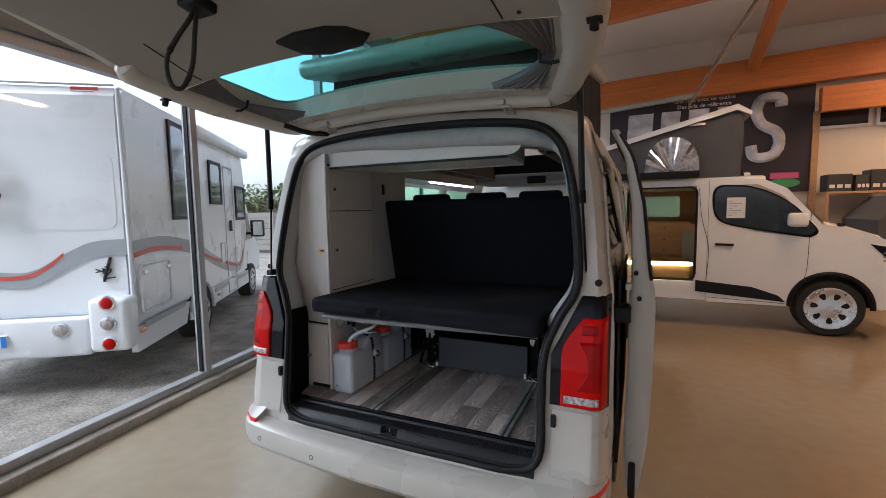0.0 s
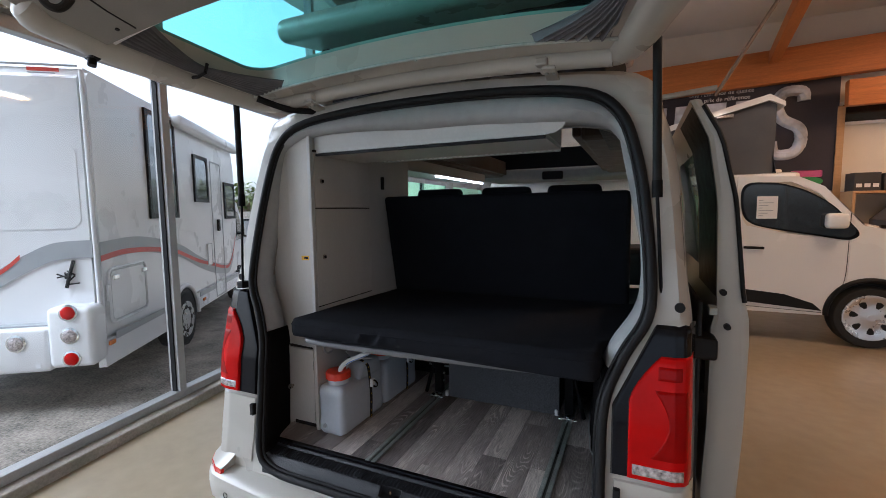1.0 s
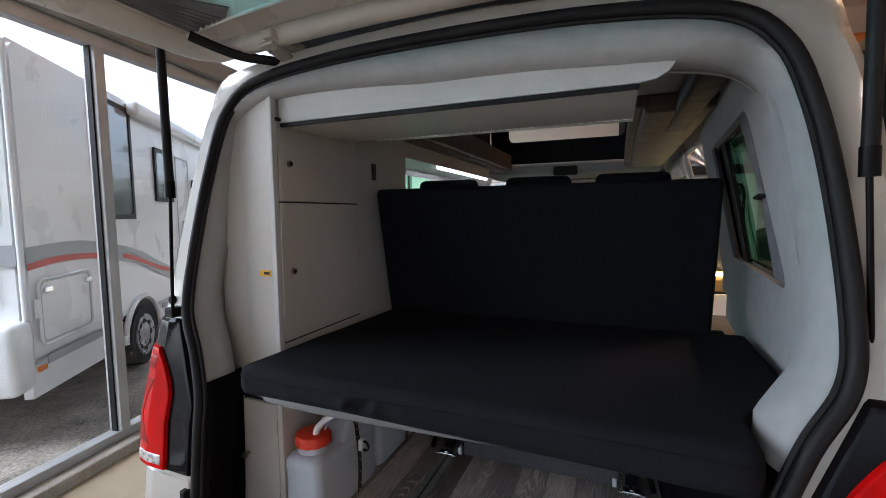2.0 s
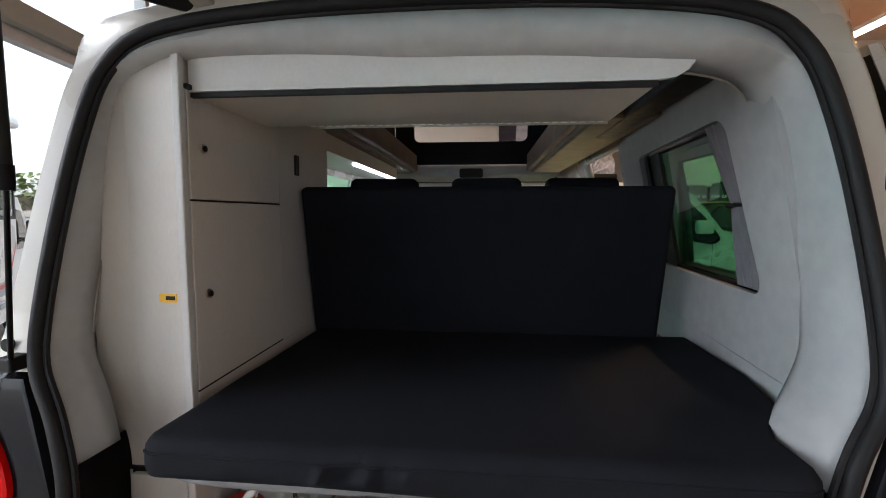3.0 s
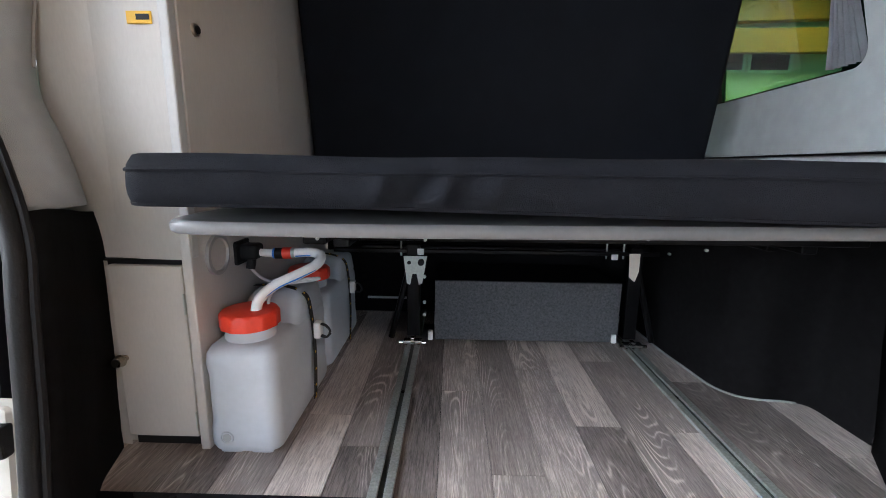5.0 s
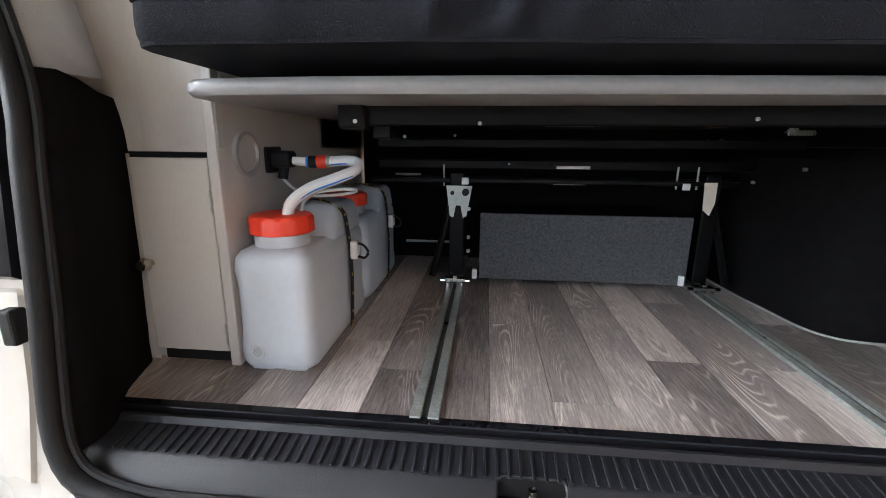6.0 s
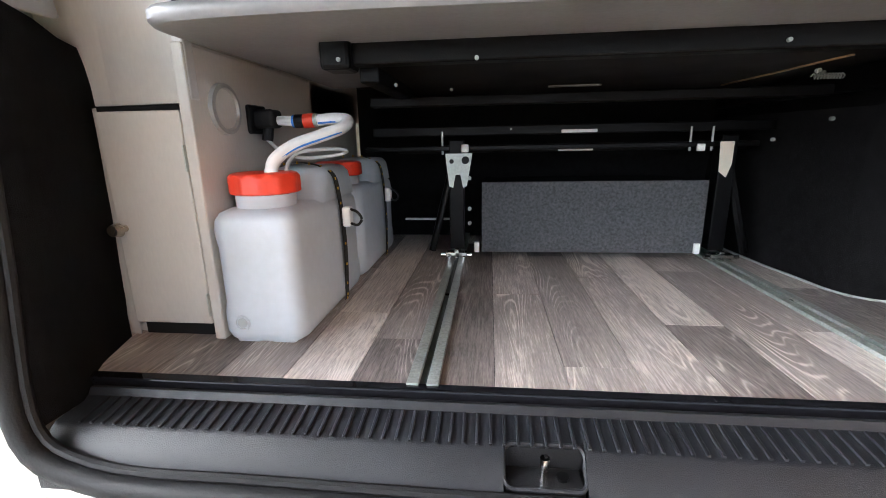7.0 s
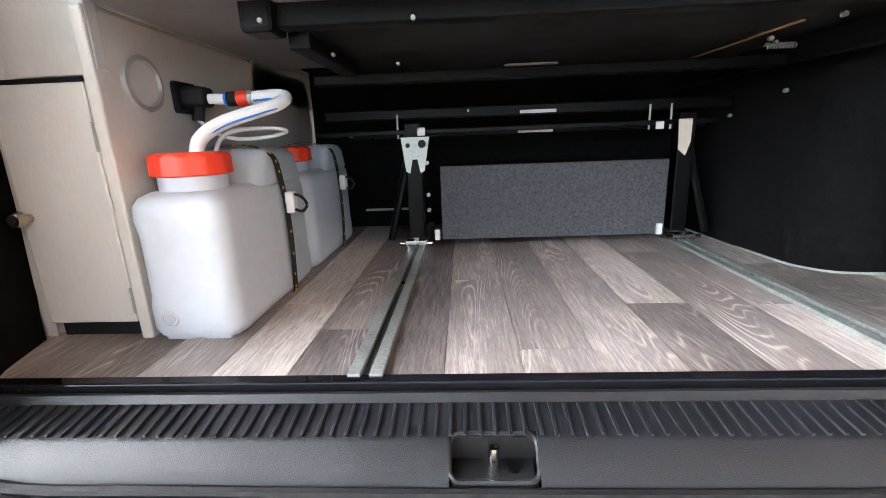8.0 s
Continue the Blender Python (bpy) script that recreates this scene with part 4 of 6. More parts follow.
for k, (a, b) in enumerate(zip(rows, rows[1:])):
    for i in range(2 * m):
        j = (i + 1) % (2 * m)
        za, zb = (zs[i] if i < m else zs[2 * m - 1 - i]), (zs[j] if j < m else zs[2 * m - 1 - j])
        if not (k == 2 and 1.36 < (za + zb) / 2 < 1.80):
            bm.faces.new((a[i], a[j], b[j], b[i]))
bm.faces.new(rows[0])
bm.faces.new(rows[-1])
door = part("sliding_door", bm, PAINT, van, "open sliding side door", smooth=True)
pane("door_glass", [(0.985, 0.38, 1.82), (0.985, 1.37, 1.82), (1.06, 1.37, 1.34), (1.06, 0.38, 1.34)], GREEN_CLEAR, door)
part("door_seal", sweep([(lerp_table(DOOR_X, z) - 0.004, 0.288, z) for z in np.linspace(1.28, 1.90, 16)], 0.007, 6), RUBBER, door)
for z in (1.31, 1.20):
    part("door_buffer", rod((1.03 if z < 1.25 else 1.015, 0.287, z), (1.03 if z < 1.25 else 1.015, 0.27, z), 0.010), BLACK_PLASTIC, door)
# trim sheet runs on over the window's rear, painting its dark glancing look
part("door_frame_trim", loft([[(lerp_table(DOOR_X, z) - lerp_table(DOOR_T, z) - 0.003, y, z) for y in (0.30, 0.72)] for z in np.linspace(1.29, 1.90, 20)], False), BLACK_PLASTIC, door, "black inner door trim, carried over the window's rear for its dark glancing glass", smooth=True)
part("door_roller", box(0.93, 1.0, 0.22, 0.32, 1.10, 1.17, 0.01), BLACK_PLASTIC, door)
part("door_latch", box(0.975, 1.0, 0.25, 0.30, 1.24, 1.265, 0.004), STEEL, door)
part("door_foot", box(1.0, 1.03, 0.26, 0.34, 0.30, 0.46, 0.01), BLACK_PLASTIC, door)
part("door_inner_trim", box(0.945, 0.958, 0.25, 1.40, 0.46, 1.28, 0.004), BLACK_PLASTIC, door)

# raised roof with its canvas
roof = part("pop_top", box(-0.70, 0.70, 0.0, 2.92, 0.0, 0.10, 0.045, 4), PAINT, van, "raised pop-top roof shell", smooth=True)
roof.matrix_local = pose(0, 0.17, 2.31, 10.33, 0, 0)
for s in (1, -1):
    bm = bmesh.new()
    rings = []
    for i in range(41):
        y = 0.42 + 2.53 * i / 40
        wob = 0.012 * math.sin(i * 1.9) + 0.008 * math.sin(i * 0.7)
        rings.append([(s * (0.64 + wob * math.sin(q * math.pi)), y, 2.03 + (0.285 + (y - 0.17) * 0.1824) * q) for q in (0, 0.25, 0.5, 0.75, 1)])
    part("side_canvas", loft(rings, False), CANVAS, van, "dark pop-top canvas", smooth=True, angle=180)
part("rear_canvas", loft([[(x, 0.42 - 0.01 * math.sin(x * 40), 2.03), (x, 0.40, 2.18), (x, 0.42 + 0.01 * math.sin(x * 33), 2.36)] for x in np.linspace(-0.64, 0.64, 40)], False), CANVAS, van, "dark pop-top canvas", smooth=True, angle=180)
fw = [(u, v) for u, v in rounded(-0.48, 0.46, 2.165, 2.70, 0.05, 6)]
part("front_canvas", holed(-0.64, 0.64, 1.98, 2.83, fw, 0.01, lambda u, v, d: (u, 2.96 + d - 0.05 * (v - 2.0), v)), CANVAS, van, "dark pop-top canvas with a clear window", smooth=True)
pane("canvas_window", [(-0.5, 2.955, 2.14), (0.49, 2.955, 2.14), (0.49, 2.93, 2.72), (-0.5, 2.93, 2.72)], FILM, van)

part("canvas_net", loft([[(0.622 - 0.006 * math.sin(5 * y + 9 * z), y, z) for y in np.linspace(1.65, 2.75, 16)] for z in (2.06, 2.2, 2.35, 2.5)], False), NET, van, "pale net window in the canvas", smooth=True, angle=180)

# ---- furniture inside the van ----
tall = thing("tall_cabinet", "light grey laminate tall cabinet with two push-knob doors", "cabinet", (-0.68, 0.6, 0.96))


def at_base(ob, o):
    """Keep a part where it was modelled, under a thing that stands elsewhere."""
    ob.matrix_parent_inverse = o.matrix_world.inverted()
    return ob


def into(thing_ob, *args, **kw):
    return at_base(part(*args[:3], thing_ob, *args[3:], **kw), thing_ob)


into(tall, "carcass", box(-0.80, -0.556, 0.21, 0.66, 0.962, 1.94), CABINET)
into(tall, "front_edge", box(-0.567, -0.549, 0.190, 0.212, 0.965, 1.95, 0.003), CABINET_EDGE, "pale edge strip")
into(tall, "stile", box(-0.80, -0.55, 0.645, 1.08, 0.962, 1.94, 0.002), CABINET)
into(tall, "base_strip", box(-0.556, -0.549, 0.213, 0.86, 1.05, 1.148, 0.002), CABINET)
for z0, z1, zk in ((1.152, 1.594, 1.374), (1.599, 1.842, 1.718)):
    d = into(tall, "door", box(-0.5555, -0.548, 0.214, 0.641, z0, z1, 0.002), CABINET)
    k = part("push_knob", rod((-0.549, 0.262, zk), (-0.543, 0.262, zk), 0.012, 0.011, n=20), BRASS, d, "round push knob")
    part("knob_button", rod((-0.543, 0.262, zk), (-0.540, 0.262, zk), 0.007, n=16), BLACK_PLASTIC, d)
# black strips put the shade of the door gaps into colour
for z in (1.148, 1.5945, 1.8425):
    into(tall, "door_gap", box(-0.5556, -0.5487, 0.214, 0.641, z, z + 0.004), BLACK_PLASTIC, "dark gap between doors")
# curved filler next to the pillar
fl = [(-0.567, 0.196), (-0.60, 0.198), (-0.64, 0.20), (-0.68, 0.206), (-0.72, 0.215), (-0.80, 0.23)]
into(tall, "filler_panel", loft([[(x, y, z) for x, y in fl] for z in (0.962, 1.2, 1.5, 1.94)], False), CABINET, smooth=True)
st = thing("maker_sticker", "small yellow sticker on the grey cabinet", "sticker", (-0.60, 0.195, 1.374))
into(st, "sticker_sheet", box(-0.622, -0.580, 0.1935, 0.1965, 1.364, 1.384, 0.001), YELLOW)
into(st, "sticker_bar", box(-0.605, -0.583, 0.1925, 0.1934, 1.370, 1.379), BLACK_PLASTIC)
part_slot = into(tall, "slot_handle", box(-0.5495, -0.546, 0.76, 0.79, 1.70, 1.77, 0.004), BLACK_PLASTIC, "dark slot handle")

low = thing("low_cabinet", "light grey low cabinet with a small door", "cabinet", (-0.68, 0.6, 0.577))
into(low, "carcass", box(-0.80, -0.5565, 0.212, 0.80, 0.5775, 0.961), CABINET)
into(low, "side_panel", box(-0.5685, -0.55, 0.186, 1.02, 0.5775, 1.046, 0.003), CABINET, "pale side panel")
d = into(low, "door", box(-0.712, -0.571, 0.188, 0.2035, 0.604, 0.952, 0.003), CABINET)
part("knob_stem", rod((-0.697, 0.188, 0.77), (-0.697, 0.172, 0.77), 0.006, n=12), BRASS, d)
part("knob", rod((-0.697, 0.174, 0.77), (-0.697, 0.162, 0.77), 0.012, 0.009, n=20), BRASS, d, "round nickel knob", smooth=True)
for z in (0.64, 0.88):
    part("hinge", box(-0.5715, -0.5695, 0.183, 0.1885, z - 0.02, z + 0.02), STEEL, d)
into(low, "filler_panel", loft([[(-0.715, 0.198, z), (-0.74, 0.200, z), (-0.80, 0.21, z)] for z in (0.5775, 0.958)], False), CABINET)
# two black bars paint shade into the slits below and above the door
into(low, "toe_gap", box(-0.708, -0.571, 0.204, 0.2112, 0.5776, 0.604), BLACK_PLASTIC, "dark gap below the door")
into(low, "rail", box(-0.80, -0.569, 0.205, 0.2115, 0.935, 0.961), BLACK_PLASTIC, "dark gap above the door")
grom = into(low, "cable_grommet", loft([[(-0.55 + dx, 0.271 + r * math.cos(a), 0.957 + r * math.sin(a)) for a in np.linspace(0, 6.283, 29)[:-1]] for r, dx in ((0.042, 0.0), (0.041, 0.007), (0.034, 0.008), (0.031, 0.002))], True), ALU, "grey round grommet", smooth=True)
part("grommet_lid", rod((-0.551, 0.271, 0.957), (-0.5465, 0.271, 0.957), 0.032, n=24), CABINET, grom)

locker = thing("overhead_locker", "pale grey overhead locker under the van roof", "cabinet", (0, 0.35, 1.83))
into(locker, "front_panel", prism([(-0.548, 1.838), (0.46, 1.838), (0.495, 1.843), (0.52, 1.858), (0.535, 1.88), (0.545, 1.915), (0.55, 1.97), (-0.548, 1.97)], 0.222, 0.236, 'y'), CABINET_EDGE, "pale front panel with rounded end")
into(locker, "bottom_panel", box(-0.545, 0.46, 0.237, 0.572, 1.829, 1.845), CABINET)
into(locker, "side_panel", box(0.45, 0.462, 0.237, 0.572, 1.846, 1.97), CABINET)
into(locker, "edge_profile", box(-0.547, 0.462, 0.225, 0.236, 1.826, 1.837), BLACK_PLASTIC)
into(locker, "side_profile", box(-0.549, -0.54, 0.206, 0.64, 1.842, 1.852), BLACK_PLASTIC)
strip = into(locker, "perforated_strip", box(-0.42, 0.458, 0.5725, 0.577, 1.822, 1.842), STEEL, "perforated aluminium strip")
for i in range(34):
    part("perforation", box(-0.41 + i * 0.0255, -0.395 + i * 0.0255, 0.5715, 0.5725, 1.827, 1.834), PRINT_WHITE, strip)

upper = thing("side_cupboard", "dark side cupboard with a light strip below", "cabinet", (-0.68, 1.8, 1.85))
into(upper, "carcass", box(-0.80, -0.56, 1.10, 2.6, 1.835, 1.95), CABINET)
into(upper, "light_strip", box(-0.585, -0.57, 1.56, 2.57, 1.822, 1.834), LED, "glowing white light strip")

bed = thing("bed_extension", "grey bed board on a black steel frame", "bed frame", (0.05, 0.4, 1.0))
outline = [(p[0], p[1]) for p in smooth_line([(-0.512, 0.104, 0), (-0.503, 0.066, 0), (-0.46, 0.046, 0), (-0.28, 0.038, 0), (0.0, 0.046, 0), (0.28, 0.062, 0), (0.64, 0.085, 0)], 4)] + [(0.64, 0.70), (-0.510, 0.70)]
bm = loft([[(0.07 + (x - 0.07) * (1 - g / 0.57), 0.35 + (y - 0.35) * (1 - g / 0.35), z) for x, y in outline] for g, z in ((0.012, 1.0335), (0.004, 1.035), (0.0, 1.040), (0.0, 1.050), (0.004, 1.055), (0.012, 1.0565))], True, True)
into(bed, "board", bm, BED_BOARD, smooth=True)
for y, z0, z1, x0, x1 in ((0.19, 1.005, 1.035, -0.30, 0.66), (0.50, 0.970, 0.990, -0.36, 0.55), (0.74, 0.91, 0.935, -0.42, 0.60), (0.78, 0.865, 0.885, -0.36, 0.56)):
    into(bed, "cross_tube", box(x0, x1, y, y + 0.03, z0, z1, 0.003), BLACK_STEEL)
into(bed, "end_bracket", box(-0.342, -0.298, 0.175, 0.225, 0.998, 1.046, 0.006), BLACK_STEEL)
for x in (-0.30, 0.57):
    into(bed, "long_tube", box(x, x + 0.03, 0.225, 0.535, 0.985, 1.008, 0.003), BLACK_STEEL)
into(bed, "panel_under", box(-0.32, 0.64, 0.22, 1.03, 1.0275, 1.0332), UNDERSIDE)
for x, y, z in ((-0.313, 0.174, 1.01), (-0.124, 0.189, 1.008), (0.27, 0.189, 1.015), (0.524, 0.50, 1.012), (-0.26, 0.30, 0.99), (-0.18, 0.44, 0.995), (0.40, 0.60, 0.99), (0.62, 0.40, 1.02), (-0.05, 0.735, 0.925), (0.06, 0.775, 0.875), (0.18, 0.775, 0.875), (-0.12, 0.775, 0.875)):
    into(bed, "bolt", rod((x, y + 0.004, z), (x, y - 0.003, z), 0.003, n=10), STEEL)
for x, y, z in ((0.482, 0.45, 1.009), (0.499, 0.32, 1.015), (0.437, 0.615, 0.990), (0.493, 0.545, 0.983), (0.59, 0.55, 0.928), (0.572, 0.70, 0.887)):
    into(bed, "bolt", rod((x, y + 0.004, z), (x, y - 0.003, z), 0.0042, n=10), STEEL)
into(bed, "spring", sweep([(0.506 + 0.067 * k / 48, 0.50 + 0.005 * math.cos(k * 1.57), 1.005 + 0.005 * math.sin(k * 1.57)) for k in range(49)], 0.0014, 5), STEEL, "steel coil spring", smooth=True)
into(bed, "rail_tube", box(-0.44, 0.56, 0.728, 0.742, 0.872, 0.884, 0.002), BLACK_STEEL)
into(bed, "side_arm", box(0.56, 0.585, 0.30, 0.98, 0.975, 1.02, 0.004), BLACK_STEEL)
for x in (0.399, 0.451, -0.231):
    into(bed, "hook_rod", rod((x, 0.735, 0.862), (x, 0.735, 0.922), 0.0028, n=8), STEEL)
into(bed, "slot_rim", prism(rounded(0.04, 0.17, 0.715, 0.74, 0.012, 4), 1.0245, 1.0273, 'z'), CABINET_EDGE, "pale slot in the underside")
into(bed, "edge_strip", box(0.494, 0.501, 0.40, 0.82, 1.0245, 1.0273), OAK, "pale edge strip")
into(bed, "type_plate", box(0.08, 0.17, 0.737, 0.7395, 0.913, 0.921), PRINT_WHITE)
into(bed, "type_plate", box(0.08, 0.17, 0.777, 0.7795, 0.866, 0.876), PRINT_WHITE)

# mattress with its soft edges and creases
bm = bmesh.new()
NX, NY = 150, 48
rng = random.Random(3)


def outline_x(y):
    return lerp_table([(0.14, 0.668), (0.18, 0.69), (0.30, 0.78), (0.50, 0.822), (0.9, 0.842)], y)


def cushion_z(u, v):
    e = min(1.0, min(u * 1.2, v * 0.88, (1 - u) * 1.2) / 0.017)
    return 1.136 + 0.015 * math.sqrt(max(0.0, 1 - (1 - e) ** 2)) - 0.022 * v + 0.003 * noise.noise((u * 5, v * 4, 0))


def plan(x, y, xe):
    """Round the two front corners of the cushion's plan."""
    r = 0.04
    for cx, sx in ((-0.521 + r, -1), (xe - r, 1)):
        dx, dy = sx * (x - cx), (r - 0.010) - y
        if dx > 0 and dy > 0:
            k = max(dx, dy) / math.hypot(dx, dy)
            return cx + sx * dx * k, (r - 0.010) - dy * k
    return x, y


top_rows = [[bm.verts.new((-0.521 + (outline_x(0.88 * j / NY) + 0.521) * i / NX, -0.010 + 0.890 * j / NY, cushion_z(i / NX, j / NY))) for i in range(NX + 1)] for j in range(NY + 1)]
for row in top_rows:
    for v in row:
        v.co.x, v.co.y = plan(v.co.x, v.co.y, 0.668)
for a, b in zip(top_rows, top_rows[1:]):
    for i in range(NX):
        bm.faces.new((a[i], a[i + 1], b[i + 1], b[i]))


def hem(x, q):
    fold = sum(d * math.exp(-((x - c + 0.25 * (q - 0.5) * s) / w) ** 2) for c, w, d, s in ((-0.17, 0.012, 0.007, 0.1), (-0.12, 0.015, -0.006, 0.2), (-0.085, 0.012, 0.006, 0.12), (-0.02, 0.014, 0.004, 0.15), (-0.34, 0.03, 0.003, 0.0)))
    return 1.9 * fold * math.sin(math.pi * min(1, q * 1.1))


edge_loop = [(top_rows[0][i].co.copy(), 0) for i in range(NX + 1)] + [(top_rows[j][NX].co.copy(), 1) for j in range(1, NY + 1)] + [(top_rows[NY][i].co.copy(), 2) for i in range(NX - 1, -1, -1)] + [(top_rows[j][0].co.copy(), 3) for j in range(NY - 1, 0, -1)]
cx, cy = 0.08, 0.36
ring_list = []
for q in (0.0, 0.12, 0.3, 0.5, 0.7, 0.85, 0.95, 1.0):
    r = []
    for p, side in edge_loop:
        zb = 1.081 - 0.016 * max(0.0, (p.x + 0.2) / 0.8)
        out = 0.004 * math.sin(math.pi * q) - 0.006 * max(0.0, q - 0.8) / 0.2
        r.append((p.x + (1 if side == 1 else -1 if side == 3 else 0) * out, p.y - (out + hem(p.x, q) if side == 0 else 0), p.z + (zb - p.z) * q))
    ring_list.append(r)
loft(ring_list, True, False, bm)
bm.faces.new([bm.verts.new(p) for p in ring_list[-1]])
bmesh.ops.remove_doubles(bm, verts=bm.verts[:], dist=0.0002)
matt = thing("mattress", "black fabric mattress on the bed board", "mattress", (0.05, 0.36, 1.07))
into(matt, "cushion", bm, FABRIC, smooth=True, angle=70)
into(matt, "top_piping", sweep([(p[0], p[1] - 0.001, p[2]) for p in ring_list[1][:NX + 1]], 0.0028, 6), FABRIC, smooth=True)
pts = [(p[0], p[1], p[2] + 0.004) for p in ring_list[-1]]
into(matt, "hem_piping", sweep(pts, 0.004, 6, True), FABRIC, smooth=True)

bench = thing("bench_seat", "black bench seat with upright backrest", "seat", (0.15, 0.85, 0.58))
bm = box(-0.532, 0.735, 0.752, 0.87, 1.06, 1.66, 0.022, 4)
for v in bm.verts:
    t = (1.66 - v.co.z) / 0.6
    v.co.y += 0.125 * t
into(bench, "backrest", bm, FABRIC, smooth=True)
for x in (-0.27, 0.12, 0.47):
    into(bench, "headrest", box(x - 0.13, x + 0.13, 0.90, 0.99, 1.55, 1.70, 0.025, 3), FABRIC, smooth=True)
into(bench, "felt_panel", box(-0.125, 0.445, 0.708, 0.722, 0.60, 0.79, 0.002), FELT, "grey felt front panel")
into(bench, "rear_panel", box(-0.545, 0.66, 1.03, 1.05, 0.577, 1.30), CARPET)
into(bench, "seat_base", box(-0.12, 0.44, 0.74, 1.0, 0.60, 0.78), CARPET)
for x, s in ((-0.193, -1), (0.487, 1)):
    foot = into(bench, "rail_foot", box(x - 0.028, x + 0.028, 0.682, 0.71, 0.592, 0.604, 0.002), CHROME, "bright steel rail foot")
    for dx in (-0.02, 0.0, 0.02):
        part("foot_tab", box(x + dx - 0.004, x + dx + 0.004, 0.680, 0.708, 0.5855, 0.592), CHROME, foot)
    part("foot_web", box(x - 0.006, x + 0.006, 0.684, 0.706, 0.604, 0.612, 0.002), CHROME, foot)
    for dx in (-0.037, 0.034):
        part("foot_screw", rod((x + dx - 0.005, 0.69, 0.596), (x + dx + 0.008, 0.69, 0.596), 0.006), CHROME, foot)
    into(bench, "upright", box(x - 0.02, x + 0.02, 0.72, 0.76, 0.605, 0.90, 0.003), BLACK_STEEL)
    into(bench, "corner_bracket", box(x - s * 0.062, x - s * 0.048, 0.70, 0.72, 0.60, 0.628, 0.002), PRINT_WHITE, "white corner bracket")
    into(bench, "brace", sweep([(x + s * 0.07, 0.72, 0.60), (x + s * 0.005, 0.74, 0.86)], 0.010, 8), BLACK_STEEL)
# added pale plate: lit light wood showing through the opening between black panels
into(bench, "pale_tag", prism([(0.458, 0.884), (0.490, 0.884), (0.490, 0.83), (0.480, 0.797), (0.462, 0.812)], 0.706, 0.709, 'y'), WALL, "pale wooden tag")
for z in (0.718, 0.678, 0.80):
    into(bench, "frame_screw", rod((-0.158, 0.724, z), (-0.158, 0.714, z), 0.005, n=10), STEEL)
for x0, x1, z in ((-0.43, -0.34, 0.872), (-0.395, -0.23, 0.632)):
    into(bench, "pale_edge", box(x0, x1, 1.018, 1.0285, z, z + 0.006), CABINET_EDGE, "pale panel edge")
lp = into(bench, "latch_plate", prism([(-0.222, 0.865), (-0.150, 0.865), (-0.165, 0.78), (-0.175, 0.775), (-0.182, 0.81), (-0.195, 0.81), (-0.202, 0.775), (-0.212, 0.78)], 0.712, 0.716, 'y'), STEEL, "steel latch plate")
part("plate_hole", rod((-0.205, 0.7105, 0.845), (-0.205, 0.7125, 0.845), 0.006), BLACK_PLASTIC, lp)
part("plate_knob", rod((-0.168, 0.70, 0.848), (-0.168, 0.7125, 0.848), 0.010), BLACK_PLASTIC, lp)
into(bench, "white_clip", box(-0.180, -0.160, 0.715, 0.72, 0.868, 0.888, 0.002), PRINT_WHITE)
into(bench, "white_clip", box(0.408, 0.428, 0.715, 0.72, 0.862, 0.880, 0.002), PRINT_WHITE)


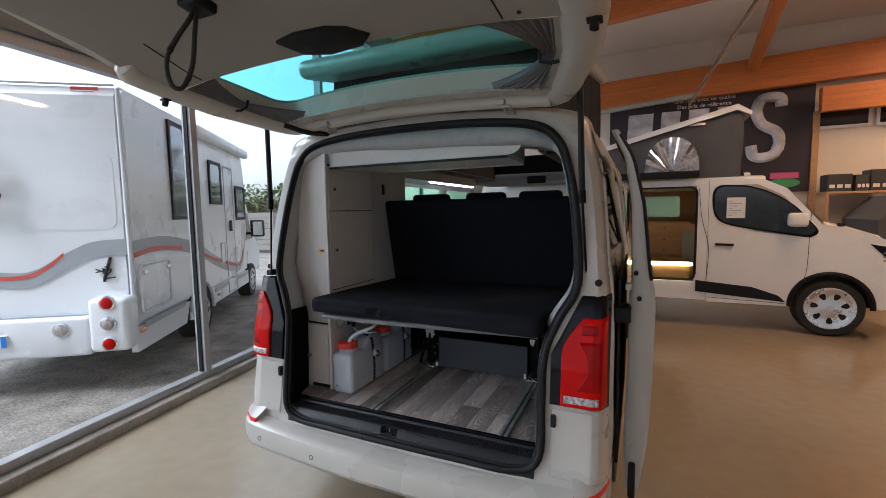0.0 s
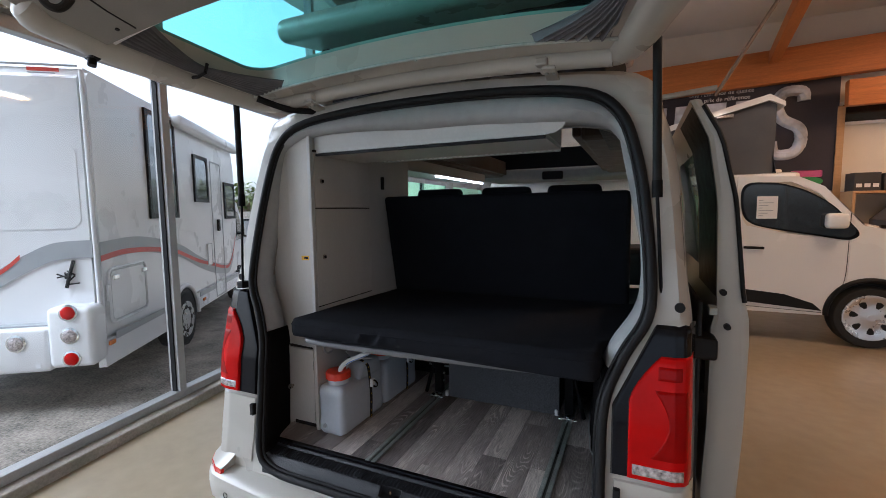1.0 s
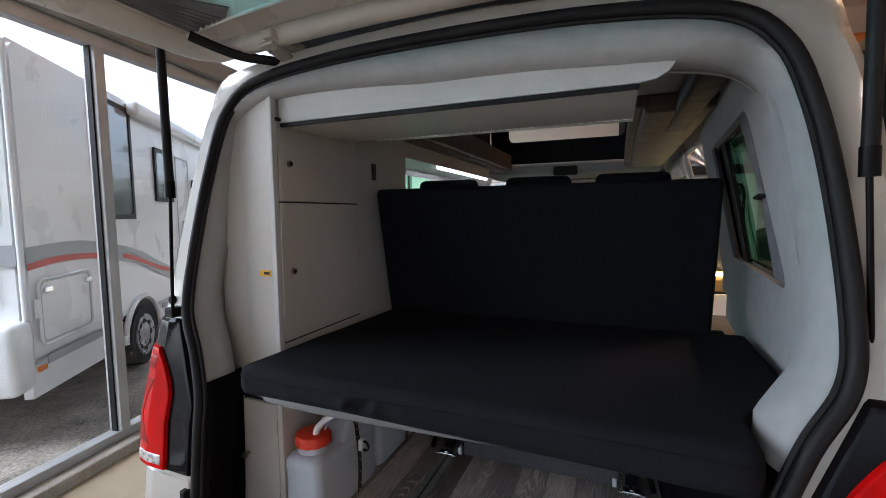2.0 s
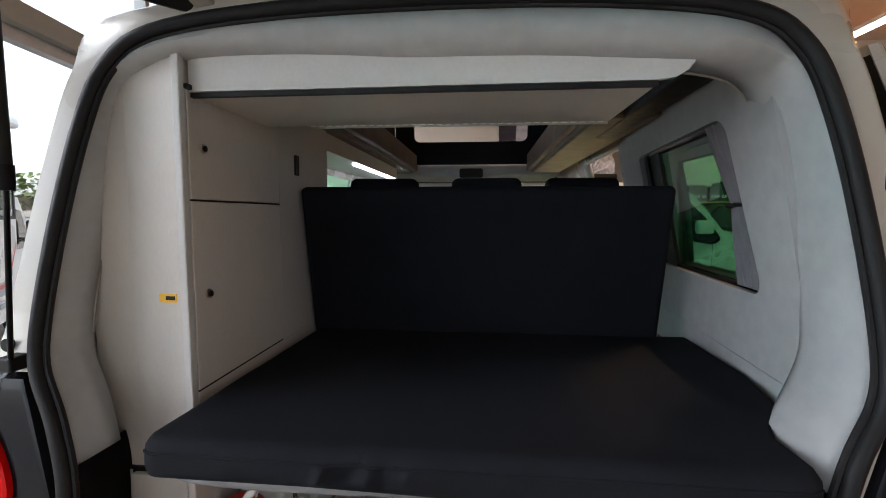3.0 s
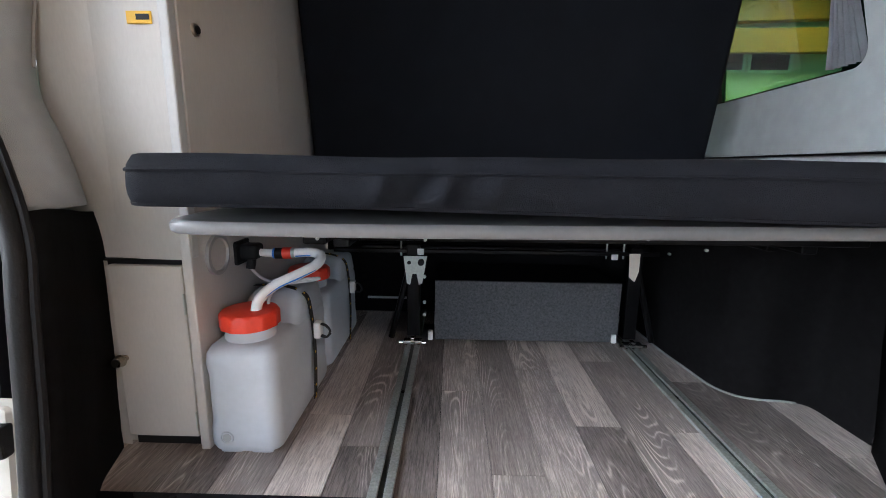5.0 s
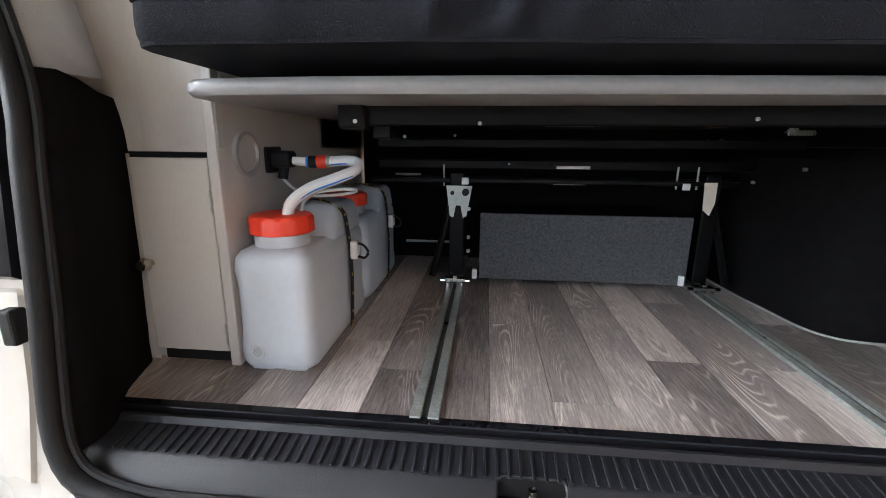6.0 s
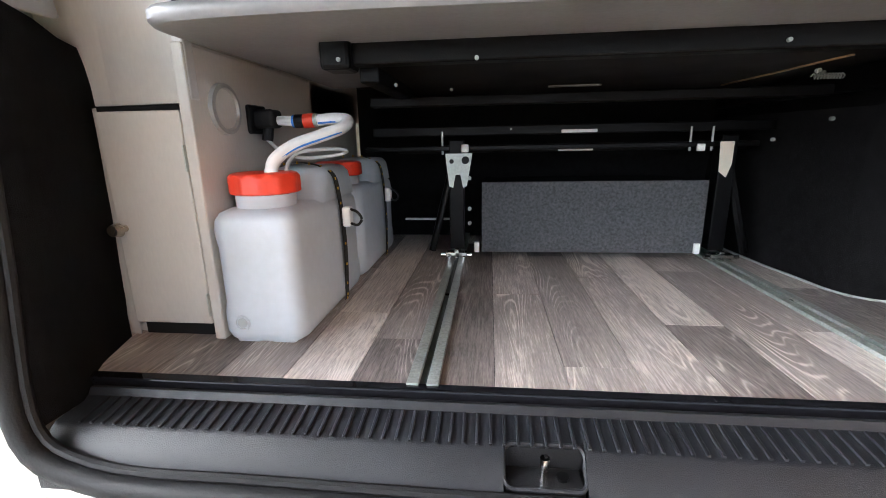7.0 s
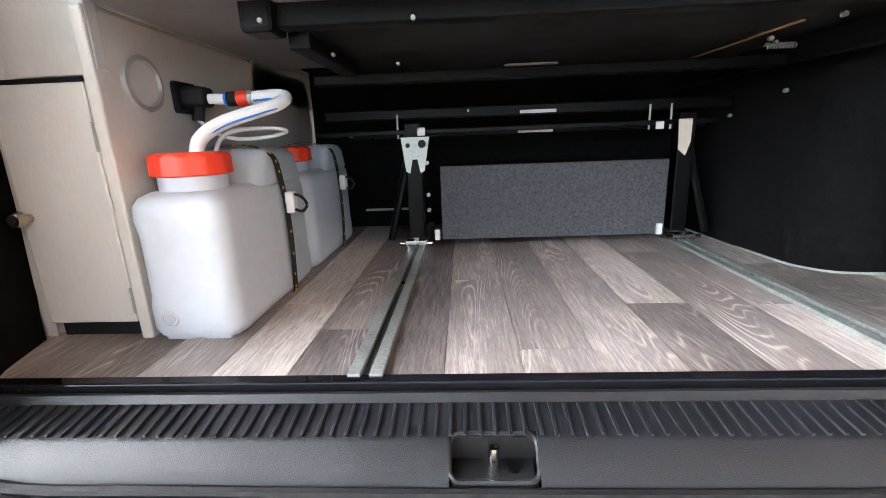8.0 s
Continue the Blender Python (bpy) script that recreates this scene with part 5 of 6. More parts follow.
def canister(y, hose=False):
    c = thing("water_canister", "milky white plastic water canister with red screw cap", "canister", (-0.474, y, 0.5775), group="water canisters")
    # rounded section rings along the height, with a waist and feet
    rings = []
    for z, g, y0, y1 in ((0.0, 0.016, 0.014, 0.32), (0.008, 0.004, 0.004, 0.334), (0.02, 0.0, 0.0, 0.338), (0.05, 0.0, 0.0, 0.338), (0.07, 0.002, 0.003, 0.336), (0.16, 0.002, 0.003, 0.336), (0.185, 0.0, 0.0, 0.338), (0.205, 0.002, 0.002, 0.336), (0.216, 0.008, 0.008, 0.33), (0.222, 0.02, 0.022, 0.315)):
        rings.append([(p[0], p[1], z) for p in rounded(-0.071 + g, 0.071 - g, y0, y1, 0.026 if g < 0.01 else 0.02, 6)])
    part("container", loft(rings, True, True), TANK, c, smooth=True, angle=60)
    # raised shoulder behind the neck
    rings = []
    for z, g, ya in ((0.215, 0.0, 0.13), (0.235, 0.002, 0.15), (0.262, 0.006, 0.172), (0.274, 0.014, 0.185), (0.278, 0.026, 0.20)):
        rings.append([(p[0], p[1], z) for p in rounded(-0.067 + g, 0.067 - g, ya, 0.334 - g, 0.022, 6)])
    part("shoulder", loft(rings, True, True), TANK, c, smooth=True, angle=60)
    part("neck", rod((-0.004, 0.072, 0.215), (-0.004, 0.072, 0.25), 0.048, n=32), TANK, c, smooth=True)
    for x in (-0.03, 0.03):
        part("foot", box(x - 0.022, x + 0.022, 0.008, 0.32, -0.001, 0.012, 0.005), TANK, c)
    part("tap_recess", loft([[(-0.032 + r * math.cos(a), yy, 0.038 + r * math.sin(a)) for a in np.linspace(0, 6.283, 21)[:-1]] for r, yy in ((0.0135, -0.0005), (0.0125, -0.003), (0.0105, -0.003), (0.009, 0.003))], True, True), TANK, c, smooth=True)
    part("tap_plug", rod((-0.032, 0.004, 0.038), (-0.032, -0.0015, 0.038), 0.0085, n=16), GRAPHIC_GREY, c, "grey tap plug")
    cap = []
    for z, r in ((0.243, 0.0475), (0.245, 0.050), (0.270, 0.050), (0.275, 0.048), (0.277, 0.043)):
        cap.append([(-0.004 + 1.1 * (r + (0.0016 if (i // 3) % 2 and 0.244 < z < 0.272 else 0)) * math.cos(6.28318 * i / 72), 0.072 + 1.1 * (r + (0.0016 if (i // 3) % 2 and 0.244 < z < 0.272 else 0)) * math.sin(6.28318 * i / 72), z) for i in range(72)])
    part("screw_cap", loft(cap, True, True), RED_CAP, c, "red ribbed screw cap", smooth=True, angle=35)
    return c


canister(0.172)
canister(0.535)
for y in (0.172 + 0.215, 0.535 + 0.215):
    s = thing("lashing_strap", "black lashing strap with yellow print round a canister", "strap", (-0.40, y, 0.6), group="lashing straps")
    pth = smooth_line([(-0.535, y + 0.01, 0.858), (-0.47, y, 0.862), (-0.415, y - 0.005, 0.845), (-0.400, y - 0.008, 0.80), (-0.397, y, 0.70), (-0.400, y, 0.60), (-0.402, y, 0.58)], 5)
    w = into(s, "webbing", loft([[(p[0], p[1] - 0.010, p[2]), (p[0], p[1] + 0.010, p[2]), (p[0] - 0.0015, p[1] + 0.010, p[2]), (p[0] - 0.0015, p[1] - 0.010, p[2])] for p in pth], True, True), STRAP)
    for k in range(2, len(pth) - 1, 2):
        p = pth[k]
        part("print_mark", box(p[0] - 0.002, p[0] + 0.0012, p[1] - 0.003, p[1] + 0.001, p[2] - 0.003, p[2] + 0.002), YELLOW, w)
    into(s, "buckle", box(-0.397, -0.380, y - 0.012, y + 0.012, 0.735, 0.775, 0.004), PRINT_WHITE, "pale cam buckle")
    into(s, "loose_end", sweep(smooth_line([(-0.388, y, 0.77), (-0.37, y, 0.765), (-0.36, y, 0.75), (-0.368, y - 0.004, 0.738), (-0.385, y, 0.742)], 5), 0.009, 8, False, 0.3), STRAP)

hose = thing("water_hose", "white water hose with blue stripe from canister to wall tap", "hose", (-0.46, 0.24, 0.855))
hp = smooth_line([(-0.462, 0.235, 0.845), (-0.458, 0.245, 0.872), (-0.435, 0.27, 0.895), (-0.395, 0.30, 0.912), (-0.368, 0.33, 0.925), (-0.366, 0.36, 0.938), (-0.390, 0.375, 0.943), (-0.43, 0.375, 0.941)], 8)
h = into(hose, "tube", sweep(hp, 0.0108, 16), HOSE, smooth=True)
part("blue_line", sweep([(p[0] + 0.004, p[1] - 0.0080, p[2] - 0.0055) for p in hp], 0.0022, 6), BLUE, h)
into(hose, "clamp", rod((-0.428, 0.375, 0.941), (-0.436, 0.375, 0.941), 0.0125, n=20), STEEL)
into(hose, "red_coupling", rod((-0.436, 0.375, 0.941), (-0.455, 0.374, 0.940), 0.0135, n=20), RED_CAP, "red coupling")
into(hose, "black_coupling", rod((-0.455, 0.374, 0.940), (-0.472, 0.373, 0.940), 0.0125, n=20), BLACK_PLASTIC)
into(hose, "blue_ring", rod((-0.472, 0.373, 0.940), (-0.476, 0.373, 0.940), 0.0122, n=20), BLUE)
into(hose, "nozzle", rod((-0.476, 0.373, 0.940), (-0.508, 0.371, 0.942), 0.0095, 0.0085, n=16), HOSE)
el = into(hose, "wall_elbow", box(-0.5485, -0.505, 0.350, 0.392, 0.928, 0.962, 0.008, 3), BLACK_PLASTIC, "black wall elbow", smooth=True)
part("elbow_flange", box(-0.5495, -0.542, 0.335, 0.40, 0.918, 0.970, 0.006), BLACK_PLASTIC, el)
part("elbow_port", rod((-0.525, 0.37, 0.93), (-0.528, 0.365, 0.905), 0.010), BLACK_PLASTIC, el)
vent = thing("vent_hose", "thin clear vent hose looped over the canister", "hose", (-0.47, 0.26, 0.86))
into(vent, "tube", sweep(smooth_line([(-0.528, 0.365, 0.908), (-0.50, 0.36, 0.885), (-0.46, 0.37, 0.872), (-0.40, 0.38, 0.876), (-0.375, 0.37, 0.884), (-0.40, 0.345, 0.888), (-0.44, 0.31, 0.884), (-0.452, 0.285, 0.868), (-0.452, 0.27, 0.85)], 6), 0.0035, 8), CLEAR_HOSE, smooth=True)

# window curtain on the side wall
cur = thing("side_curtain", "grey gathered curtain tied back at the side window", "curtain", (0.79, 0.46, 1.6))
rings = []
for i in range(41):
    t = i / 40
    z = 1.808 - 0.435 * t
    w = lerp_table([(0.0, 0.115), (0.25, 0.075), (0.50, 0.036), (0.62, 0.055), (0.85, 0.085), (1.0, 0.11)], t)
    back = 0.438 + 0.052 * (z - 1.36) / 0.455 + 0.012 * math.sin(math.pi * t)
    rings.append([right_wall(back + w * q, z, 0.006 + 0.007 * math.sin(q * 34 + 2 * t + 0.7 * math.sin(7 * q))) for q in np.linspace(0, 1, 48)])
into(cur, "cloth", loft(rings, False), CURTAIN, smooth=True, angle=180)
into(cur, "tie_band", sweep([right_wall(0.462, 1.592, 0.008), right_wall(0.466, 1.592, -0.010), right_wall(0.50, 1.588, -0.012), right_wall(0.52, 1.586, 0.004)], 0.009, 8, False, 0.6), BLACK_PLASTIC)
cur2 = thing("side_curtain", "dark grey curtain bunched at the front of the side window", "curtain", (0.80, 1.22, 1.6))
into(cur2, "cloth", loft([[right_wall(1.185 + 0.085 * q, z, 0.004 + 0.008 * math.sin(q * 22 + 3 * z)) for q in np.linspace(0, 1, 24)] for z in (1.365, 1.5, 1.65, 1.805)], False), CURTAIN, smooth=True, angle=180)

# ---- white camper van across the hall ----
def wheel(parent, x, y, z, r, spokes=7):
    t = part("wheel", loft([[(x + q * math.cos(a), y + dy, z + q * math.sin(a)) for a in np.linspace(0, 6.2832, 41)[:-1]] for q, dy in ((r * 0.68, 0.005), (r * 0.80, -0.006), (r * 0.93, 0.0), (r, 0.03), (r, 0.19), (r * 0.7, 0.2))], True, True), TYRE, parent, smooth=True)
    part("rim", loft([[(x + q * r * math.cos(a), y + dy, z + q * r * math.sin(a)) for a in np.linspace(0, 6.2832, 41)[:-1]] for q, dy in ((0.74, 0.012), (0.73, -0.009), (0.66, -0.010), (0.60, 0.0), (0.30, 0.002), (0.16, -0.008), (0.05, -0.010))], True, True), RIM, t, smooth=True)
    for k in range(spokes):
        c = 2 * math.pi * k / spokes + 0.25
        hole_pts = [(q * r, c + w) for q, w in ((0.33, -0.10), (0.33, 0.10), (0.45, 0.20), (0.53, 0.17), (0.55, 0.0), (0.53, -0.17), (0.45, -0.20))]
        part("rim_hole", loft([[(x + q * math.cos(w), y + dy, z + q * math.sin(w)) for q, w in hole_pts] for dy in (0.018, -0.001)], True, True), BLACK_PLASTIC, t)
    part("hub_cap", rod((x, y - 0.016, z), (x, y, z), r * 0.11, n=16), RIM, t)
    return t


Y0 = 4.85
other = thing("parked_camper_van", "white camper van with open side door and raised roof", "van")
# side skin, drawn as the silhouette with its openings cut as separate fields
def field(name, poly, material, d0=0.0, d1=0.06, label="", parent=None):
    return part(name, prism(poly, Y0 + d0, Y0 + d1, 'y'), material, parent or other, label)


field("rear_quarter", [(-1.4, 0.42), (0.86, 0.42), (0.86, 1.93), (-1.3, 1.93), (-1.4, 1.7)], WHITE_PAINT)
field("roof_rail", [(0.86, 1.86), (1.78, 1.86), (1.78, 1.94), (0.86, 1.94)], WHITE_PAINT)
field("door_sill", [(0.86, 0.36), (1.78, 0.36), (1.78, 0.60), (0.86, 0.60)], WHITE_PAINT)
field("side_rear_pillar", [(1.70, 0.36), (1.84, 0.36), (1.84, 1.94), (1.70, 1.94)], WHITE_PAINT, 0.001)
arc = [(3.16 + 0.40 * math.cos(a), 0.36 + 0.40 * math.sin(a)) for a in np.linspace(math.pi, 0, 15)]
field("front_door", [(1.845, 0.34), (2.72, 0.34), (2.745, 0.36)] + [(2.78, 0.55), (2.90, 0.72), (2.92, 1.20), (2.35, 1.27), (1.95, 1.36), (1.90, 1.45), (1.845, 1.45)], WHITE_PAINT, 0.0, 0.05)
field("door_window_frame", [(1.845, 1.45), (1.90, 1.45), (1.895, 1.80), (1.96, 1.86), (2.36, 1.86), (2.62, 1.72), (2.96, 1.32), (2.94, 1.20), (3.02, 1.22), (3.02, 1.36), (2.66, 1.80), (2.42, 1.92), (1.845, 1.94)], WHITE_PAINT, 0.001, 0.05)
field("front_wing", [(2.745, 0.36)] + arc + [(3.60, 0.36), (3.78, 0.40), (3.86, 0.62), (3.80, 1.02), (3.60, 1.18), (3.25, 1.31), (3.02, 1.36), (2.92, 1.20), (2.90, 0.72), (2.78, 0.55)], WHITE_PAINT, -0.004, 0.05)
part("hood", loft([[(x, Y0 + 0.03, z), (x, Y0 + 0.2, z + 0.05), (x, Y0 + 0.95, z + 0.09), (x, Y0 + 1.7, z + 0.05), (x, Y0 + 1.87, z)] for x, z in ((3.05, 1.34), (3.30, 1.28), (3.60, 1.17), (3.80, 1.0), (3.88, 0.7), (3.80, 0.36))], False), WHITE_PAINT, other, smooth=True, angle=80)
part("windscreen", loft([[(x, y, z) for y in (Y0 + 0.06, Y0 + 1.84)] for x, z in ((2.44, 1.92), (2.68, 1.80), (3.06, 1.36))], False), DARK_GLASS, other, smooth=True)
part("roof", loft([[(-1.4, Y0 + 0.02 + e, z), (2.40, Y0 + 0.02 + e, z), (2.46, Y0 + 0.1 + e, z), (2.46, Y0 + 1.8 - e, z), (2.40, Y0 + 1.88 - e, z), (-1.4, Y0 + 1.88 - e, z)] for e, z in ((0.0, 1.92), (0.03, 1.96), (0.12, 1.98))], True, True), WHITE_PAINT, other, smooth=True)
part("far_side", box(-1.4, 3.7, Y0 + 1.84, Y0 + 1.9, 0.36, 1.2), WHITE_PAINT, other)
part("cabin_floor", box(-1.4, 3.0, Y0 + 0.05, Y0 + 1.85, 0.38, 0.5), BLACK_PLASTIC, other)
part("rear_wall", box(-1.42, -1.38, Y0, Y0 + 1.9, 0.4, 1.93), WHITE_PAINT, other)
field("wing_arch_lining", [(3.16 + 0.395 * math.cos(a), 0.36 + 0.395 * math.sin(a)) for a in np.linspace(math.pi, 0, 15)], BLACK_PLASTIC, 0.10, 0.14)
field("lower_trim", [(1.72, 0.47), (2.70, 0.39), (2.62, 0.47), (2.35, 0.56), (1.72, 0.62)], BLACK_PLASTIC, -0.012, 0.0, "black plastic side trim")
WIN = [(1.88, 1.70), (1.90, 1.81), (1.97, 1.86), (2.12, 1.86), (2.28, 1.84), (2.51, 1.75), (2.74, 1.59), (2.89, 1.41), (2.98, 1.29), (2.955, 1.225), (2.85, 1.205), (2.54, 1.26), (2.15, 1.33), (1.97, 1.40), (1.90, 1.52)]
curve = [(p[0], p[1]) for p in smooth_line([(a, b, 0) for a, b in WIN], 4, True)]
border = field("window_surround", curve, BLACK_GLOSS, -0.006, 0.02, "black window surround")
inner_curve = [(2.38 + (a - 2.38) * 0.95, 1.55 + (b - 1.55) * 0.92) for a, b in curve]
field("door_window", inner_curve, DARK_GLASS, -0.009, -0.0062, "dark front door window", border)
for pts in ([(1.73, 1.83), (1.77, 1.44), (1.83, 1.2), (1.86, 1.0), (1.84, 0.62)], [(2.905, 1.50), (2.90, 1.21), (2.885, 0.76), (2.80, 0.56)], [(1.86, 0.40), (2.3, 0.385), (2.70, 0.37)]):
    part("panel_gap", sweep([(p[0], Y0 - 0.003, p[1]) for p in smooth_line([(a, b, 0) for a, b in pts], 5)], 0.003, 6), BLACK_PLASTIC, other)
part("arch_lip", sweep([(3.13 + 0.395 * math.cos(a), Y0 - 0.004, 0.37 + 0.395 * math.sin(a)) for a in np.linspace(math.pi * 1.02, -0.05, 21)], 0.028, 8), BLACK_PLASTIC, other, "black wheel arch lip", smooth=True)
part("door_opening_seal", sweep([(p[0], Y0 + 0.01, p[1]) for p in rounded(0.88, 1.71, 0.62, 1.85, 0.08)], 0.016, 8, True), BLACK_PLASTIC, other, "black door opening seal", smooth=True)
hd = field("door_handle", [(1.93, 1.085), (2.13, 1.08), (2.13, 1.11), (1.93, 1.115)], BLACK_PLASTIC, -0.03, 0.0)
mir = part("door_mirror", box(2.66, 2.86, Y0 - 0.14, Y0 - 0.02, 1.33, 1.50, 0.04, 3), WHITE_PAINT, other, smooth=True)
part("headlight", prism([(3.46, 1.13), (3.60, 1.10), (3.80, 0.98), (3.78, 0.88), (3.60, 0.98)], Y0 - 0.01, Y0 + 0.10, 'y'), BLACK_GLOSS, other, "dark headlight with bright bars")
for k in range(3):
    part("light_bar", box(3.58, 3.76, Y0 - 0.014, Y0 - 0.008, 0.93 + 0.045 * k, 0.945 + 0.045 * k), CLEAR_LENS, other)
sh = part("price_sheet", box(2.04, 2.24, Y0 - 0.0115, Y0 - 0.0092, 1.44, 1.70), PAPER, other, "white price sheet behind the window")
for k in range(7):
    part("print_line", box(2.06, 2.10 + 0.1 * ((k * 7) % 3) / 2, Y0 - 0.0125, Y0 - 0.0117, 1.47 + 0.03 * k, 1.478 + 0.03 * k), GRAPHIC_GREY, sh)
wheel(other, 3.13, 4.845, 0.345, 0.345, 7)
wheel(other, -0.15, 4.845, 0.345, 0.345, 7)
# furniture seen through its side door
unit = part("kitchen_unit", box(0.6, 1.84, Y0 + 1.15, Y0 + 1.6, 0.5, 1.32), OAK, other, "light oak kitchen unit")
part("worktop", box(0.58, 1.74, Y0 + 1.13, Y0 + 1.62, 1.32, 1.36, 0.005), OAK, unit)
for z in (0.84, 1.01, 1.18):
    part("drawer", box(1.18, 1.60, Y0 + 1.13, Y0 + 1.149, z, z + 0.145, 0.006), OAK, unit)
    part("drawer_knob", rod((1.39, Y0 + 1.13, z + 0.075), (1.39, Y0 + 1.118, z + 0.075), 0.011, n=10), BLACK_PLASTIC, unit)
part("fridge_front", box(1.64, 1.80, Y0 + 1.13, Y0 + 1.149, 0.72, 1.22, 0.004), GRAPHIC_GREY, unit)
part("warm_light_strip", box(0.75, 1.74, Y0 + 0.60, Y0 + 0.618, 0.74, 0.78), LED_WARM, other, "warm glowing light strip")
part("step_board", box(0.75, 1.70, Y0 + 0.62, Y0 + 1.14, 0.5, 0.79), OAK, other)
part("far_window_wall", holed(0.2, 1.9, 1.2, 1.93, rounded(0.95, 1.65, 1.42, 1.78, 0.05), 0.04, lambda u, v, d: (u, Y0 + 1.84 + d, v)), OAK, other)
pane("far_window", [(0.9, Y0 + 1.87, 1.38), (1.7, Y0 + 1.87, 1.38), (1.7, Y0 + 1.87, 1.82), (0.9, Y0 + 1.87, 1.82)], SMOKED_PANE, other)
part("cabin_lining", box(0.0, 1.9, Y0 + 0.06, Y0 + 1.84, 1.86, 1.90), OAK, other)
part("awning_case", box(-1.0, 1.72, Y0 - 0.09, Y0 + 0.02, 1.965, 2.06, 0.02, 3), BLACK_PLASTIC, other, "black awning case")
# raised roof
tilt = math.atan2(0.72, 2.3)
rf = part("roof_shell", prism([(-0.9, 2.06), (-0.9, 2.0), (2.12, 2.80), (2.27, 2.72), (2.27, 2.77), (2.12, 2.87)], Y0 + 0.02, Y0 + 1.8, 'y'), WHITE_PAINT, other)
part("roof_canvas", loft([[(x, Y0 + 0.10 + 0.02 * math.sin(9 * x), 1.97), (x, Y0 + 0.06 + 0.015 * math.sin(14 * x + 1), 1.97 + 0.5 * h), (x, Y0 + 0.07, 1.97 + h)] for x, h in [(-0.8 + 0.1 * k, 0.08 + (0.1 * k) * 0.255) for k in range(31)]], False), CANVAS_GREY, other, "grey roof canvas with folds", smooth=True, angle=180)
part("front_canvas", loft([[(2.20 + 0.03 * math.sin(8 * y), y, 1.97), (2.15, y, 2.4), (2.17, y, 2.78)] for y in np.linspace(Y0 + 0.08, Y0 + 1.75, 22)], False), CANVAS_GREY, other, smooth=True, angle=180)
part("film_window", loft([[(1.40 + 0.325 * q * math.cos(a), Y0 + 0.045 + 0.016 * q * math.sin(19 * a) + 0.004 * math.sin(31 * a + 8 * q), 2.035 + 0.485 * q * math.sin(a) ** 0.75) for a in np.linspace(0.0, math.pi, 90)] for q in (0.12, 0.3, 0.5, 0.7, 0.88, 1.0)], False), CRINKLED, other, "crinkled clear film window", smooth=True, angle=180)
part("canvas_handle", box(1.60, 1.78, Y0 + 0.03, Y0 + 0.06, 2.64, 2.68, 0.01, m=pose(0, 0, 0)), CLEAR_LENS, other)
part("aerial_pod", box(2.16, 2.34, Y0 + 0.3, Y0 + 0.6, 1.975, 2.03, 0.02), WHITE_PAINT, other)
part("wing_camera", box(3.20, 3.26, Y0 + 0.1, Y0 + 0.16, 1.33, 1.37, 0.01), BLACK_PLASTIC, other)

# ---- motorhome in the yard: local y runs forwards along its side, x to its right ----
rv = thing("motorhome", "white motorhome with grey and red side stripes", "motorhome")
rv.matrix_world = pose(-3.621, 0.914, -0.16, 0, 0, 35.6)
bm = prism([(0.0, 0.60), (4.55, 0.60), (4.62, 1.9), (4.62, 2.5), (4.50, 2.96), (4.3, 3.03), (0.06, 3.03), (0.0, 2.96)], -2.25, 0.0, 'x')
bmesh.ops.bevel(bm, geom=bm.edges[:], offset=0.05, segments=3, affect='EDGES')
part("body", bm, RV_WHITE, rv, smooth=True)
part("corner_strip", sweep([(-0.012, 0.004, z) for z in np.linspace(0.95, 2.98, 12)], 0.020, 10), RV_WHITE, rv, smooth=True)
part("roof_strip", box(-2.22, -0.03, -0.012, -0.002, 3.0, 3.02, 0.004), GRAPHIC_GREY, rv)
part("rear_moulding", prism(rounded(-0.98, -0.10, 1.62, 2.36, 0.10, 8), -0.004, 0.0, 'y'), RV_WHITE, rv)
part("skirt_rear", prism([(-0.02, 0.36), (1.25, 0.34), (1.40, 0.60), (-0.02, 0.60)], -0.05, 0.012, 'x'), RV_WHITE, rv)
part("skirt_front", prism([(2.36, 0.36), (4.55, 0.36), (4.55, 0.60), (2.30, 0.60)], -0.05, 0.012, 'x'), RV_WHITE, rv)
part("skirt_strip", box(0.012, 0.022, 0.16, 1.22, 0.57, 0.64, 0.004), GRAPHIC_GREY, rv)
part("skirt_strip", box(0.012, 0.022, 2.42, 3.15, 0.53, 0.60, 0.004), GRAPHIC_GREY, rv)
part("skirt_strip", box(0.012, 0.022, 3.75, 4.45, 0.53, 0.60, 0.004), GRAPHIC_GREY, rv)
bmpr = part("rear_bumper", box(-2.25, -0.335, -0.17, 0.02, 0.40, 0.785, 0.035, 3), RV_WHITE, rv, smooth=True)
part("bumper_step", box(-2.2, -0.345, -0.10, 0.0, 0.786, 0.80, 0.004), GRAPHIC_GREY, bmpr)
clu = part("lamp_column", box(-0.33, 0.02, -0.20, 0.04, 0.43, 0.955, 0.05, 4), RV_WHITE, rv, smooth=True)
for z, m_ in ((0.912, RED_LENS), (0.714, CLEAR_LENS), (0.513, RED_LENS)):
    l = part("round_lamp", loft([[(-0.15 + r * math.cos(a), yy, z + r * math.sin(a)) for a in np.linspace(0, 6.283, 25)[:-1]] for r, yy in ((0.056, -0.198), (0.056, -0.210), (0.044, -0.220), (0.020, -0.226))], True, True), m_, rv, smooth=True)
    part("lamp_ring", loft([[(-0.15 + r * math.cos(a), yy, z + r * math.sin(a)) for a in np.linspace(0, 6.283, 25)[:-1]] for r, yy in ((0.072, -0.198), (0.070, -0.208), (0.056, -0.212))], True), CHROME, l)
